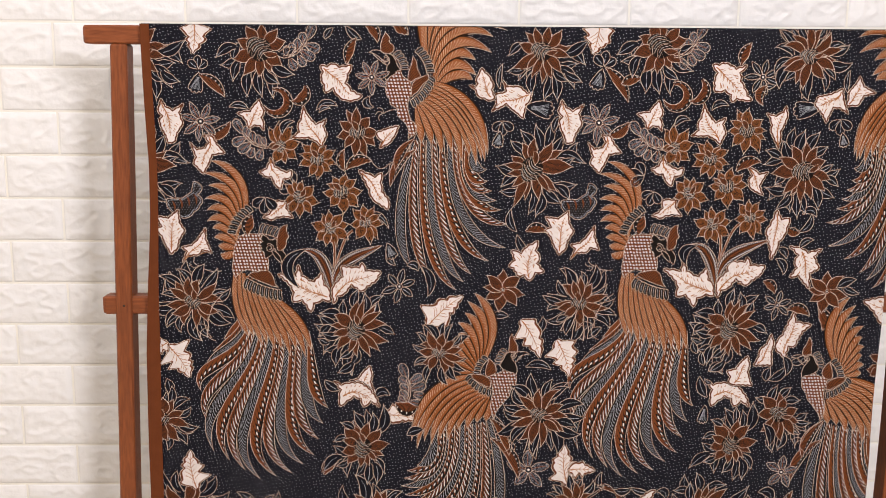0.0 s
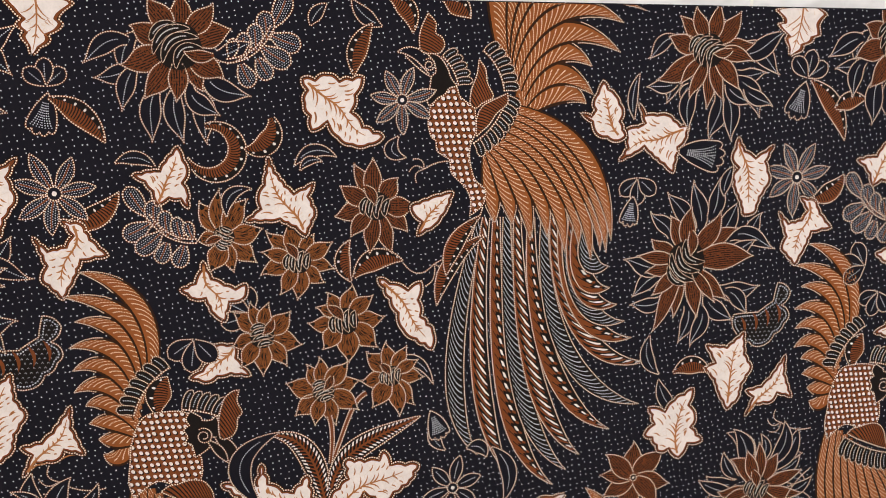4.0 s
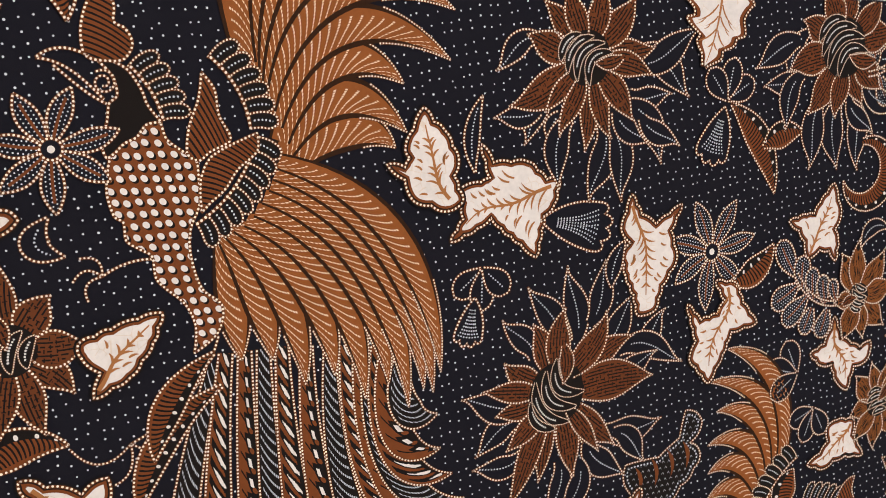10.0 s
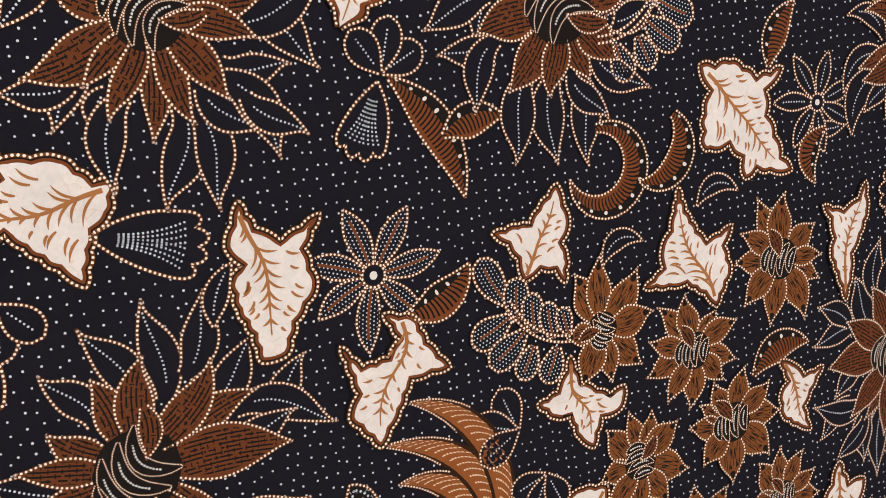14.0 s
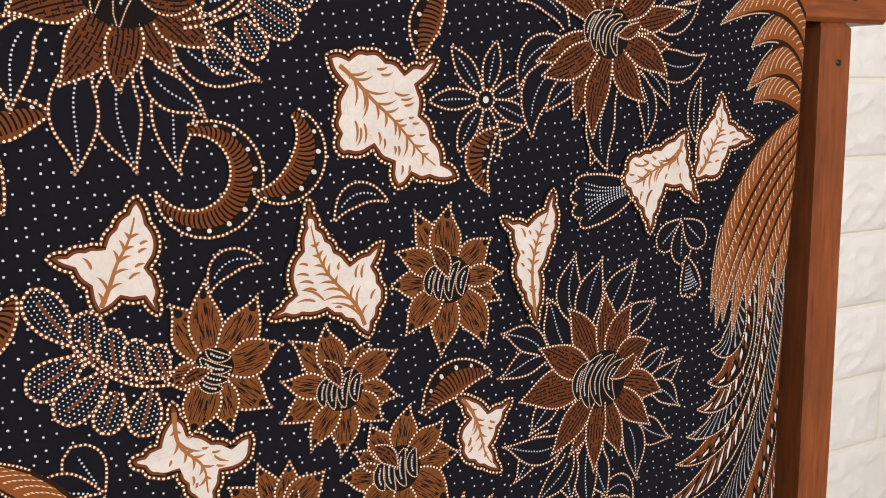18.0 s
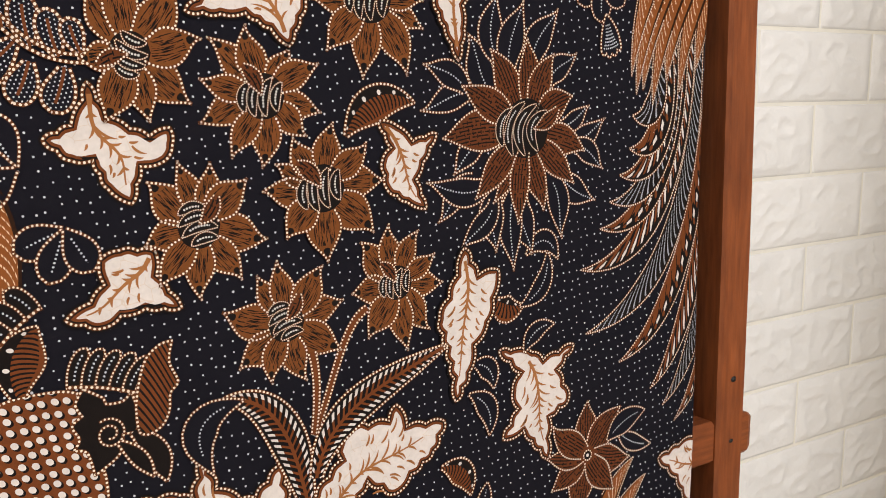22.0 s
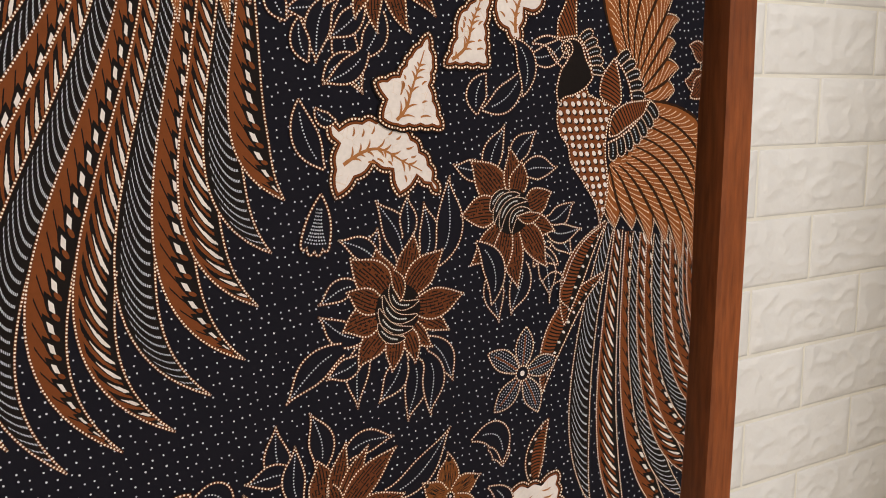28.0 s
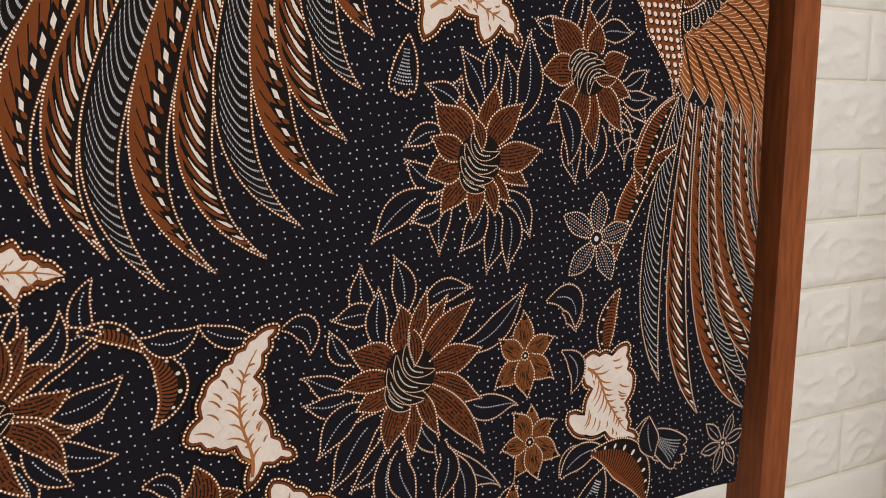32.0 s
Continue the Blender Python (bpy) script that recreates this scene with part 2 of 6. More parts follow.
def white_leaf():
    g = Graph("cream_leaf_with_fine_crackle")
    n = g.tree.nodes.new("ShaderNodeTexVoronoi")
    n.feature = "DISTANCE_TO_EDGE"
    g.plug(n.inputs["Vector"], g.place())
    n.inputs["Scale"].default_value = 120.0
    crack = g.mul(g.less(n.outputs["Distance"], 0.018), g.less(0.5, g.noise(60.0, 2.0)))
    return dyed(g, g.mix(g.mul(crack, 0.35), CREAM, (0.55, 0.36, 0.2)))


MAT_GROUND = ground_cloth()
MAT_DOTS = dot_line("cream_dotted_outline", (0.120, 0.039, 0.012), (0.78, 0.67, 0.55), 0.76, 2.7)
MAT_STRIPE = dot_line("cream_dashed_stripe", INK, (0.56, 0.53, 0.50), 0.66, 1.75)
MAT_FINE = dot_line("white_dotted_midline", NAVY, (0.52, 0.53, 0.56), 0.78, 2.9)
MAT_NAVY = plain_dye("navy_leaf_dye", NAVY)
MAT_INK = plain_dye("black_dye", INK)
MAT_BROWN = plain_dye("brown_dye", RUST)
MAT_RIB = plain_dye("tan_vein_dye", (0.32, 0.130, 0.045))
MAT_BORDER = plain_dye("brown_border_cotton", (0.125, 0.035, 0.012))
MAT_CREAM = plain_dye("cream_dot_cotton", CREAM)
MAT_HATCH, MAT_STREAK, MAT_PLUME = hatched_petal(), streaked_petal(), plume()
MAT_RIBS, MAT_RIBS_LOW = ribbed("brown_ribbed_piece", 0.5, 2.5), ribbed("brown_low_ribbed_piece", 1.1, 2.5)
MAT_TAILS = (tail_brown(), tail_leafy(), tail_fine())
MAT_TICKS, MAT_FERN = ticked(), barbed()
MAT_SPOTS, MAT_COMB, MAT_STIPPLE, MAT_LEAF = spotted(), comb(), stippled(), white_leaf()


def varnished_wood():
    g = Graph("red_brown_varnished_teak")
    n = g.node("ShaderNodeUVMap")
    n.uv_map = "metric"
    s = g.node("ShaderNodeSeparateXYZ", Vector=n.outputs[0])
    rnd = g.node("ShaderNodeObjectInfo").outputs["Random"]
    v = g.node("ShaderNodeCombineXYZ", X=g.add(g.mul(s.outputs[0], 0.018), g.mul(rnd, 20.0)), Y=g.mul(s.outputs[1], 0.16), Z=g.mul(rnd, 7.0)).outputs[0]
    grain = g.noise(1.6, 5.0, v)
    fine = g.noise(9.0, 3.0, v)
    blot = g.noise(7.0, 3.0)
    c = g.mix(g.ramp(grain, 0.30, 0.72), (0.150, 0.037, 0.010), (0.275, 0.076, 0.021))
    c = g.mix(g.mul(g.ramp(fine, 0.50, 0.80), 0.25), c, (0.29, 0.105, 0.042))
    c = g.mix(g.mul(g.ramp(blot, 0.48, 0.75), 0.45), c, (0.085, 0.024, 0.010))
    g.bump(g.add(grain, g.mul(fine, 0.6)), 0.25, 0.0008)
    return g.done(c, g.add(0.34, g.mul(0.2, fine)), 0.34)


def foam_brick():
    g = Graph("white_embossed_foam_brick")
    tone = g.add(0.93, g.mul(0.06, g.noise(6.0, 3.0)), g.mul(0.05, g.node("ShaderNodeObjectInfo").outputs["Random"]))
    rough = g.noise(38.0, 5.0)
    g.bump(g.add(rough, g.mul(0.3, g.noise(190.0, 3.0))), 0.40, 0.005)
    return g.done(g.scale_color((0.865, 0.84, 0.805), tone), 0.5, 0.4)


def painted(name, color, scale=30.0):
    g = Graph(name)
    tone = g.add(0.9, g.mul(0.2, g.noise(scale, 4.0)))
    g.bump(g.noise(160.0, 3.0), 0.2, 0.001)
    return g.done(g.scale_color(color, tone), 0.6, 0.3)


def tiled_floor():
    g = Graph("pale_floor_tile")
    tone = g.add(0.88, g.mul(0.18, g.noise(5.0, 5.0)), g.mul(0.06, g.noise(60.0, 3.0)))
    return g.done(g.scale_color((0.61, 0.53, 0.41), tone), 0.28, 0.5)


MAT_WOOD, MAT_BRICK = varnished_wood(), foam_brick()
MAT_JOINT = painted("cream_foam_joint", (0.86, 0.82, 0.72))
MAT_PAINT = painted("cream_wall_paint", (0.72, 0.67, 0.59))
MAT_CEIL = painted("white_ceiling_paint", (0.8, 0.78, 0.74))
MAT_FLOOR = tiled_floor()
MAT_NAIL = Graph("dark_nail_head")
MAT_NAIL.bsdf.inputs["Metallic"].default_value = 0.7
MAT_NAIL = MAT_NAIL.done((0.03, 0.027, 0.025), 0.5, 0.4)


# ---- room ----
def mesh_object(name, verts, faces, mat, parent=None, label=""):
    me = bpy.data.meshes.new(name)
    me.from_pydata(verts, [], faces)
    me.materials.append(mat)
    ob = new(name, me)
    if parent:
        ob.parent = parent
    if label:
        tagged(ob, label)
    return ob


def slab(name, lo, hi, mat):
    (x0, y0, z0), (x1, y1, z1) = lo, hi
    v = [(x, y, z) for z in (z0, z1) for y in (y0, y1) for x in (x0, x1)]
    f = [(0, 2, 3, 1), (4, 5, 7, 6), (0, 1, 5, 4), (2, 6, 7, 3), (0, 4, 6, 2), (1, 3, 7, 5)]
    return mesh_object(name, v, f, mat)


WALL_Y = 0.30
RX0, RX1, RY0, CEIL = -1.8, 3.2, -4.0, 2.8
tagged(slab("floor", (RX0, RY0, -0.1), (RX1, WALL_Y + 0.15, 0.0), MAT_FLOOR), "pale polished tile floor of the room", "floor", kind="structure")
wall = tagged(slab("wall_back", (RX0, WALL_Y + 0.0004, 0.0), (RX1, WALL_Y + 0.15, CEIL), MAT_JOINT), "wall clad in white embossed foam bricks", "wall", kind="structure")
tagged(slab("wall_left", (RX0 - 0.12, RY0, 0.0), (RX0, WALL_Y + 0.15, CEIL), MAT_PAINT), "plain cream painted side wall", "wall", kind="structure")
tagged(slab("wall_right", (RX1, RY0, 0.0), (RX1 + 0.12, WALL_Y + 0.15, CEIL), MAT_PAINT), "plain cream painted side wall", "wall", kind="structure")
# added out of view: blocks the key so the brick wall darkens at far right
tagged(slab("key_blocker", (1.845, -1.30, 0.0), (RX1, -1.18, CEIL), MAT_PAINT), "plain cream slab out of view, added to shade the right of the back wall", "wall", kind="structure")
tagged(slab("wall_front", (RX0, RY0 - 0.12, 0.0), (RX1, RY0, CEIL), MAT_PAINT), "plain cream painted wall facing the rack", "wall", kind="structure")
tagged(slab("ceiling", (RX0, RY0, CEIL), (RX1, WALL_Y + 0.15, CEIL + 0.1), MAT_CEIL), "plain white ceiling", "ceiling", kind="structure")


# ---- the rack: two posts, a top bar with overhanging ends, a pegged rail ----
def beam(name, a, b, wide, deep, parent, label="", end=0.004, rings=9, bow=0.0):
    """A planed timber from a to b with eased arrises and slightly uneven faces; metric uv along the grain."""
    a, b = Vector(a), Vector(b)
    along = (b - a).normalized()
    side = along.cross(Vector((0, 1, 0))).normalized()
    front = Vector((0, 1, 0)) - along * along.y
    length, c = (b - a).length, 0.0028
    section = []
    for sx, sy in ((-1, -1), (1, -1), (1, 1), (-1, 1)):
        px, py = sx * wide / 2, sy * deep / 2
        first, second = ((px, py - sy * c), (px - sx * c, py)) if sx * sy > 0 else ((px - sx * c, py), (px, py - sy * c))
        section += [first, second]
    stations = [0.0, end] + [length * i / rings for i in range(1, rings)] + [length - end, length]
    verts, faces, uvs = [], [], []
    for k, s in enumerate(stations):
        shrink = 0.84 if k in (0, len(stations) - 1) else 1.0
        for i, (px, py) in enumerate(section):
            wob = 0.0005 * noise.noise(Vector((s * 6, i * 0.7, wide * 90 + a.x)))
            bulge = Vector((bow * math.sin(math.pi * s / length), 0, 0))
            verts.append(a + bulge + along * s + side * (px * shrink + wob) + front * (py * shrink + wob))
    n = len(section)
    perimeter = [0.0]
    for i in range(n):
        p, q = section[i], section[(i + 1) % n]
        perimeter.append(perimeter[-1] + math.hypot(p[0] - q[0], p[1] - q[1]))
    for k in range(len(stations) - 1):
        for i in range(n):
            faces.append((k * n + i, k * n + (i + 1) % n, (k + 1) * n + (i + 1) % n, (k + 1) * n + i))
            uvs += [(stations[kk] * 1000, perimeter[ii] * 1000) for kk, ii in ((k, i), (k, i + 1), (k + 1, i + 1), (k + 1, i))]
    faces.append(tuple(range(n - 1, -1, -1)))
    uvs += [(section[i][0] * 1000, section[i][1] * 1000) for i in range(n - 1, -1, -1)]
    last = (len(stations) - 1) * n
    faces.append(tuple(range(last, last + n)))
    uvs += [(section[i][0] * 1000, section[i][1] * 1000) for i in range(n)]
    ob = mesh_object(name, verts, faces, MAT_WOOD, parent, label)
    layer = ob.data.uv_layers.new(name="metric")
    layer.data.foreach_set("uv", [c for uv in uvs for c in uv])
    bm = bmesh.new()
    bm.from_mesh(ob.data)
    bmesh.ops.recalc_face_normals(bm, faces=bm.faces)
    bm.to_mesh(ob.data)
    bm.free()
    return ob


rack = tagged(new("cloth_rack"), "red-brown varnished wooden cloth rack before the wall", "rack")
PY = 0.030
left_top, left_foot = Vector((-0.0525, PY, 1.315)), Vector((-0.086, PY, 0.03))
right_top, right_foot = Vector((1.3785, PY, 1.315)), Vector((1.376, PY, 0.03))
post_l = beam("post", left_foot, left_top, 0.030, 0.042, rack)
post_r = beam("post", right_foot, right_top, 0.031, 0.042, rack, bow=0.013, rings=16)
bar = beam("top_bar", (-0.113, PY, 1.331), (1.433, PY, 1.331), 0.032, 0.042, rack, "long top bar with overhanging ends", rings=24)
rail = beam("middle_rail", (-0.104, PY, 0.845), (1.4205, PY, 0.849), 0.034, 0.034, rack, "rail with rounded pegged ends", end=0.006, rings=24)


def foot_beam(x):
    """A floor runner that carries a post."""
    v, f = [], []
    for k, (y, h) in enumerate(((-0.24, 0.022), (-0.20, 0.036), (0.16, 0.036), (0.20, 0.022))):
        v += [(x - 0.018, PY + y, 0.0), (x + 0.018, PY + y, 0.0), (x + 0.018, PY + y, h), (x - 0.018, PY + y, h)]
        if k:
            b = 4 * k
            f += [(b - 4 + i, b - 4 + (i + 1) % 4, b + (i + 1) % 4, b + i) for i in range(4)]
    f += [(0, 3, 2, 1), (12, 13, 14, 15)]
    ob = mesh_object("foot", v, f, MAT_WOOD, rack)
    ob.data.uv_layers.new(name="metric")
    return ob


foot_beam(-0.086)
foot_beam(1.376)


def nail(x, z, r):
    v = [(x, PY - 0.0225, z)] + [(x + r * math.cos(a), PY - 0.0214, z + r * 0.8 * math.sin(a)) for a in [i * math.tau / 10 for i in range(10)]]
    mesh_object("nail_head", v, [(0, 1 + (i + 1) % 10, 1 + i) for i in range(10)], MAT_NAIL, rack, "dark nail head")


nail(1.3800, 1.288, 0.0030)
nail(1.393, 1.331, 0.0022)
nail(1.3885, 0.899, 0.0030)
nail(1.389, 0.849, 0.0022)
nail(-0.064, 0.845, 0.0022)


# ---- the cloth: doubled over the top bar, hanging before and behind it ----
Z_TOP, Z_HEM = 1.350, 0.304


def sheet_y(x, z):
    """How far the front sheet stands off its plane: shallow drape, turned back at the right edge."""
    y = 0.0009 * math.sin(7.3 * x + 1.1 * z) + 0.0007 * math.sin(17.0 * x - 2.0 * z + 1.0)
    y += 0.0016 * math.sin(13.0 * z + 0.8) * math.exp(-max(x, 0.0) / 0.06)
    low = max(0.0, (0.62 - z) / 0.32)
    y -= 0.004 * low * math.sin(5.2 * x - 0.6)
    if x > 1.27:
        y += 0.005 * ((x - 1.27) / 0.065) ** 2
    return y


LEFT = (-0.030, -0.0275, -0.027, -0.0225, -0.016, -0.0066, -0.0042, -0.0068, -0.0099)
BORDER = (-0.007, -0.004, -0.0004, 0.004, 0.0076, 0.0089, 0.009, 0.0057)


def left_edge(z):
    return float(np.interp(z, (0.3, 0.478, 0.58, 0.76, 0.87, 1.0, 1.1, 1.2, 1.35), LEFT))


def right_edge(z):
    return 1.3375 + 0.0025 * math.sin(z * 14.0 + 2.0) - 0.011 * max(0.0, (0.55 - z) / 0.25)


def hem(x):
    return Z_HEM + 0.005 + 0.002 * math.sin(x * 11.0 + 0.5) + 0.003 * max(0.0, 1 - abs(x - 1.29) / 0.06)


def border_edge(z):
    return float(np.interp(z, (0.3, 0.478, 0.68, 0.88, 1.0, 1.1, 1.2, 1.35), BORDER)) + 0.0006 * math.sin(z * 19.0)


def cloth_sheet(name, parent, mat, x_from, x_to, nx, nz, shift=0.0, label=""):
    verts, faces = [], []
    for j in range(nz + 1):
        z = Z_TOP - 0.001 - (Z_TOP - 0.001 - Z_HEM) * j / nz
        for i in range(nx + 1):
            x = x_from(z) + (x_to(z) - x_from(z)) * i / nx
            zz = z if j < nz else hem(x)
            verts.append((x, sheet_y(x, zz) + shift, zz))
    w = nx + 1
    for j in range(nz):
        for i in range(nx):
            a = j * w + i
            faces.append((a, a + w, a + w + 1, a + 1))
    ob = mesh_object(name, verts, faces, mat, parent, label)
    for p in ob.data.polygons:
        p.use_smooth = True
    return ob


cloth = cloth_sheet("batik_cloth", None, MAT_GROUND, left_edge, right_edge, 90, 70)
tagged(cloth, "black batik cloth with brown and cream motifs draped on the rack", "cloth")


def cloth_back():
    """The fold over the bar and the half that hangs behind."""
    verts, faces, nx = [], [], 60
    prof = [(-0.0002, Z_TOP - 0.001), (0.004, Z_TOP), (0.026, Z_TOP + 0.0005), (0.047, Z_TOP - 0.001), (0.0505, Z_TOP - 0.006)]
    prof += [(0.051 + 0.004 * math.sin(k), Z_TOP - 0.006 - 1.02 * k / 12) for k in range(1, 13)]
    for y, z in prof:
        for i in range(nx + 1):
            x = left_edge(z) + (right_edge(z) - left_edge(z)) * i / nx
            verts.append((x, y + (sheet_y(x, z) if z < Z_TOP - 0.01 or y < 0 else 0.0), z))
    w = nx + 1
    for j in range(len(prof) - 1):
        for i in range(nx):
            a = j * w + i
            faces.append((a, a + 1, a + w + 1, a + w))
    ob = mesh_object("rear_fold", verts, faces, MAT_GROUND, cloth)
    for p in ob.data.polygons:
        p.use_smooth = True


cloth_back()
cloth_sheet("border_band", cloth, MAT_BORDER, lambda z: left_edge(z) - 0.0006, border_edge, 4, 70, -0.0035, "plain brown selvage band")


# ---- printed motifs: every petal, leaf and plume is a piece of dyed surface on the cloth ----
STEP = 0.000012


class Print:
    """Gathers strips that lie on the cloth, in metres across it (x) and up it (z)."""

    def __init__(self, base=0):
        self.verts, self.faces, self.metric, self.norm, self.slots, self.mats = [], [], [], [], [], []
        self.base = base

    def slot(self, mat):
        if mat not in self.mats:
            self.mats.append(mat)
        return self.mats.index(mat)

    def ribbon(self, path, left, right, mat, layer, across=2, unit=None):
        """A strip along path; left and right give its half widths at each point."""
        n, k, start = len(path), self.slot(mat), len(self.verts)
        run, rows = 0.0, []
        for i, (x, z) in enumerate(path):
            ax, az = path[max(i - 1, 0)]
            bx, bz = path[min(i + 1, n - 1)]
            d = math.hypot(bx - ax, bz - az) or 1e-9
            nx, nz = -(bz - az) / d, (bx - ax) / d
            if i:
                run += math.hypot(x - path[i - 1][0], z - path[i - 1][1])
            row = []
            for j in range(across + 1):
                v = 1 - 2 * j / across
                w = v * (left[i] if v > 0 else right[i])
                self.verts.append((x + nx * w, z + nz * w, layer))
                row.append((run * 1000, w * 1000, (run / unit if unit else i / (n - 1)), v))
            rows.append(row)
        for i in range(n - 1):
            for j in range(across):
                a = start + i * (across + 1) + j
                quad = (a, a + 1, a + across + 2, a + across + 1)
                self.faces.append(quad)
                self.slots.append(k)
                for p, q in ((i, j), (i, j + 1), (i + 1, j + 1), (i + 1, j)):
                    r = rows[p][q]
                    self.metric.append(r[:2])
                    self.norm.append(r[2:])

    def line(self, path, half, mat, layer):
        half *= 0.61 if mat == MAT_DOTS else 1.0
        self.ribbon(path, [half] * len(path), [half] * len(path), mat, layer, 2, half)

    def patch(self, loop, mat, layer):
        """A flat piece bounded by a closed outline."""
        start, k = len(self.verts), self.slot(mat)
        cx, cz = sum(p[0] for p in loop) / len(loop), sum(p[1] for p in loop) / len(loop)
        reach = max(math.hypot(x - cx, z - cz) for x, z in loop)
        self.verts += [(x, z, layer) for x, z in loop]
        for tri in geometry.tessellate_polygon([[Vector((x, z, 0)) for x, z in loop]]):
            a, b, c = (loop[i] for i in tri)
            if (b[0] - a[0]) * (c[1] - a[1]) - (b[1] - a[1]) * (c[0] - a[0]) > 0:
                tri = (tri[0], tri[2], tri[1])
            self.faces.append(tuple(start + i for i in tri))
            self.slots.append(k)
            for i in tri:
                x, z = loop[i]
                self.metric.append(((x - cx) * 1000, (z - cz) * 1000))
                self.norm.append(((x - cx) / reach, (z - cz) / reach))

    def finish(self, name, parent, label=""):
        keep, verts, clipped = [], [], []
        for x, z, layer in self.verts:
            cx = min(max(x, border_edge(z) - 0.001), right_edge(z) - 0.0006)
            cz = min(max(z, hem(x) + 0.0006), Z_TOP - 0.0015)
            clipped.append(abs(cx - x) + abs(cz - z) > 1e-7)
            verts.append((cx, sheet_y(cx, cz) - 0.00025 - (self.base + layer) * STEP, cz))
        keep = [i for i, f in enumerate(self.faces) if not all(clipped[v] for v in f)]
        if not keep:
            return None
        me = bpy.data.meshes.new(name)
        me.from_pydata(verts, [], [self.faces[i] for i in keep])
        for mat in self.mats:
            me.materials.append(mat)
        me.polygons.foreach_set("material_index", [self.slots[i] for i in keep])
        first, at = [], 0
        for f in self.faces:
            first.append(at)
            at += len(f)
        for title, data in (("metric", self.metric), ("norm", self.norm)):
            me.uv_layers.new(name=title).data.foreach_set("uv", [c for i in keep for j in range(len(self.faces[i])) for c in data[first[i] + j]])
        ob = new(name, me)
        ob.parent = parent
        if label:
            tagged(ob, label)
        return ob


def arc(p, q, bend, n=10):
    """A curve from p to q that bows to its left by bend times its length."""
    dx, dz = q[0] - p[0], q[1] - p[1]
    cx, cz = (p[0] + q[0]) / 2 - dz * bend * 2, (p[1] + q[1]) / 2 + dx * bend * 2
    out = []
    for i in range(n + 1):
        t = i / n
        out.append(((1 - t) ** 2 * p[0] + 2 * t * (1 - t) * cx + t * t * q[0], (1 - t) ** 2 * p[1] + 2 * t * (1 - t) * cz + t * t * q[1]))
    return out


def sides(path, left, right):
    a, b, n = [], [], len(path)
    for i, (x, z) in enumerate(path):
        ax, az = path[max(i - 1, 0)]
        bx, bz = path[min(i + 1, n - 1)]
        d = math.hypot(bx - ax, bz - az) or 1e-9
        nx, nz = -(bz - az) / d, (bx - ax) / d
        a.append((x + nx * left[i], z + nz * left[i]))
        b.append((x - nx * right[i], z - nz * right[i]))
    return a, b


def blade_width(s, peak, root, point=0.9):
    """Width along a pointed blade: root share at the base, widest at peak, a point at the tip."""
    if s < peak:
        t = s / peak
        return root + (1 - root) * math.sin(t * math.pi / 2) ** 1.1
    t = (s - peak) / (1 - peak)
    return max(0.0, math.cos(t * math.pi / 2)) ** point


def s_blade(pr, p, q, bend, hook, width, mat, layer, peak=0.42, root=0.3, edge=0.00128, mid=False, n=14, point=1.3):
    """A blade whose middle bows by bend and whose tip turns by hook, in shares of its length."""
    dx, dz = q[0] - p[0], q[1] - p[1]
    c1 = (p[0] + dx * 0.35 - dz * bend, p[1] + dz * 0.35 + dx * bend)
    c2 = (p[0] + dx * 0.75 - dz * hook, p[1] + dz * 0.75 + dx * hook)
    path = sweep(p, c1, c2, q, n)
    w = [width * blade_width(i / n, peak, root, point) for i in range(n + 1)]
    pr.ribbon(path, w, w, mat, layer, 4)
    for side in sides(path, w, w):
        pr.line(side, edge, MAT_DOTS, layer + 1)
    if mid:
        pr.line(path[2:-2], 0.00070, MAT_FINE, layer + 1)


def blade(pr, p, q, bend, width, mat, layer, peak=0.42, root=0.05, edge=0.00140, mid=False, n=12, edge_from=0.0, point=0.9, trim=None):
    path = arc(p, q, bend, n)
    w = [width * blade_width(i / n, peak, root, point) for i in range(n + 1)]
    pr.ribbon(path, w, w, mat, layer, 4)
    a, b = sides(path, w, w)
    k = int(edge_from * n)
    if edge:
        pr.line(a[k:], edge, trim or MAT_DOTS, layer + 1)
        pr.line(b[k:], edge, trim or MAT_DOTS, layer + 1)
    if mid:
        pr.line(path[2:-2], 0.00070, MAT_FINE, layer + 1)


def flowing(corners, step=0.0014):
    """A closed outline through corners: rounded along gentle turns, sharp at spikes."""
    n, tangents = len(corners), []
    for i, (x, z) in enumerate(corners):
        a, b = corners[i - 1], corners[(i + 1) % n]
        turn = abs((math.atan2(b[1] - z, b[0] - x) - math.atan2(z - a[1], x - a[0]) + math.pi) % math.tau - math.pi)
        k = 0.5 if turn < 1.35 else 0.0
        tangents.append(((b[0] - a[0]) * k, (b[1] - a[1]) * k))
    out = []
    for i in range(n):
        p, q, m0, m1 = corners[i], corners[(i + 1) % n], tangents[i], tangents[(i + 1) % n]
        d = math.hypot(q[0] - p[0], q[1] - p[1])
        lim = d / max(d, math.hypot(*m0), math.hypot(*m1))
        steps = max(2, int(d / step))
        for j in range(steps):
            t = j / steps
            h = (2 * t ** 3 - 3 * t * t + 1, (t ** 3 - 2 * t * t + t) * lim, 3 * t * t - 2 * t ** 3, (t ** 3 - t * t) * lim)
            out.append(tuple(h[0] * p[c] + h[1] * m0[c] + h[2] * q[c] + h[3] * m1[c] for c in (0, 1)))
    return out


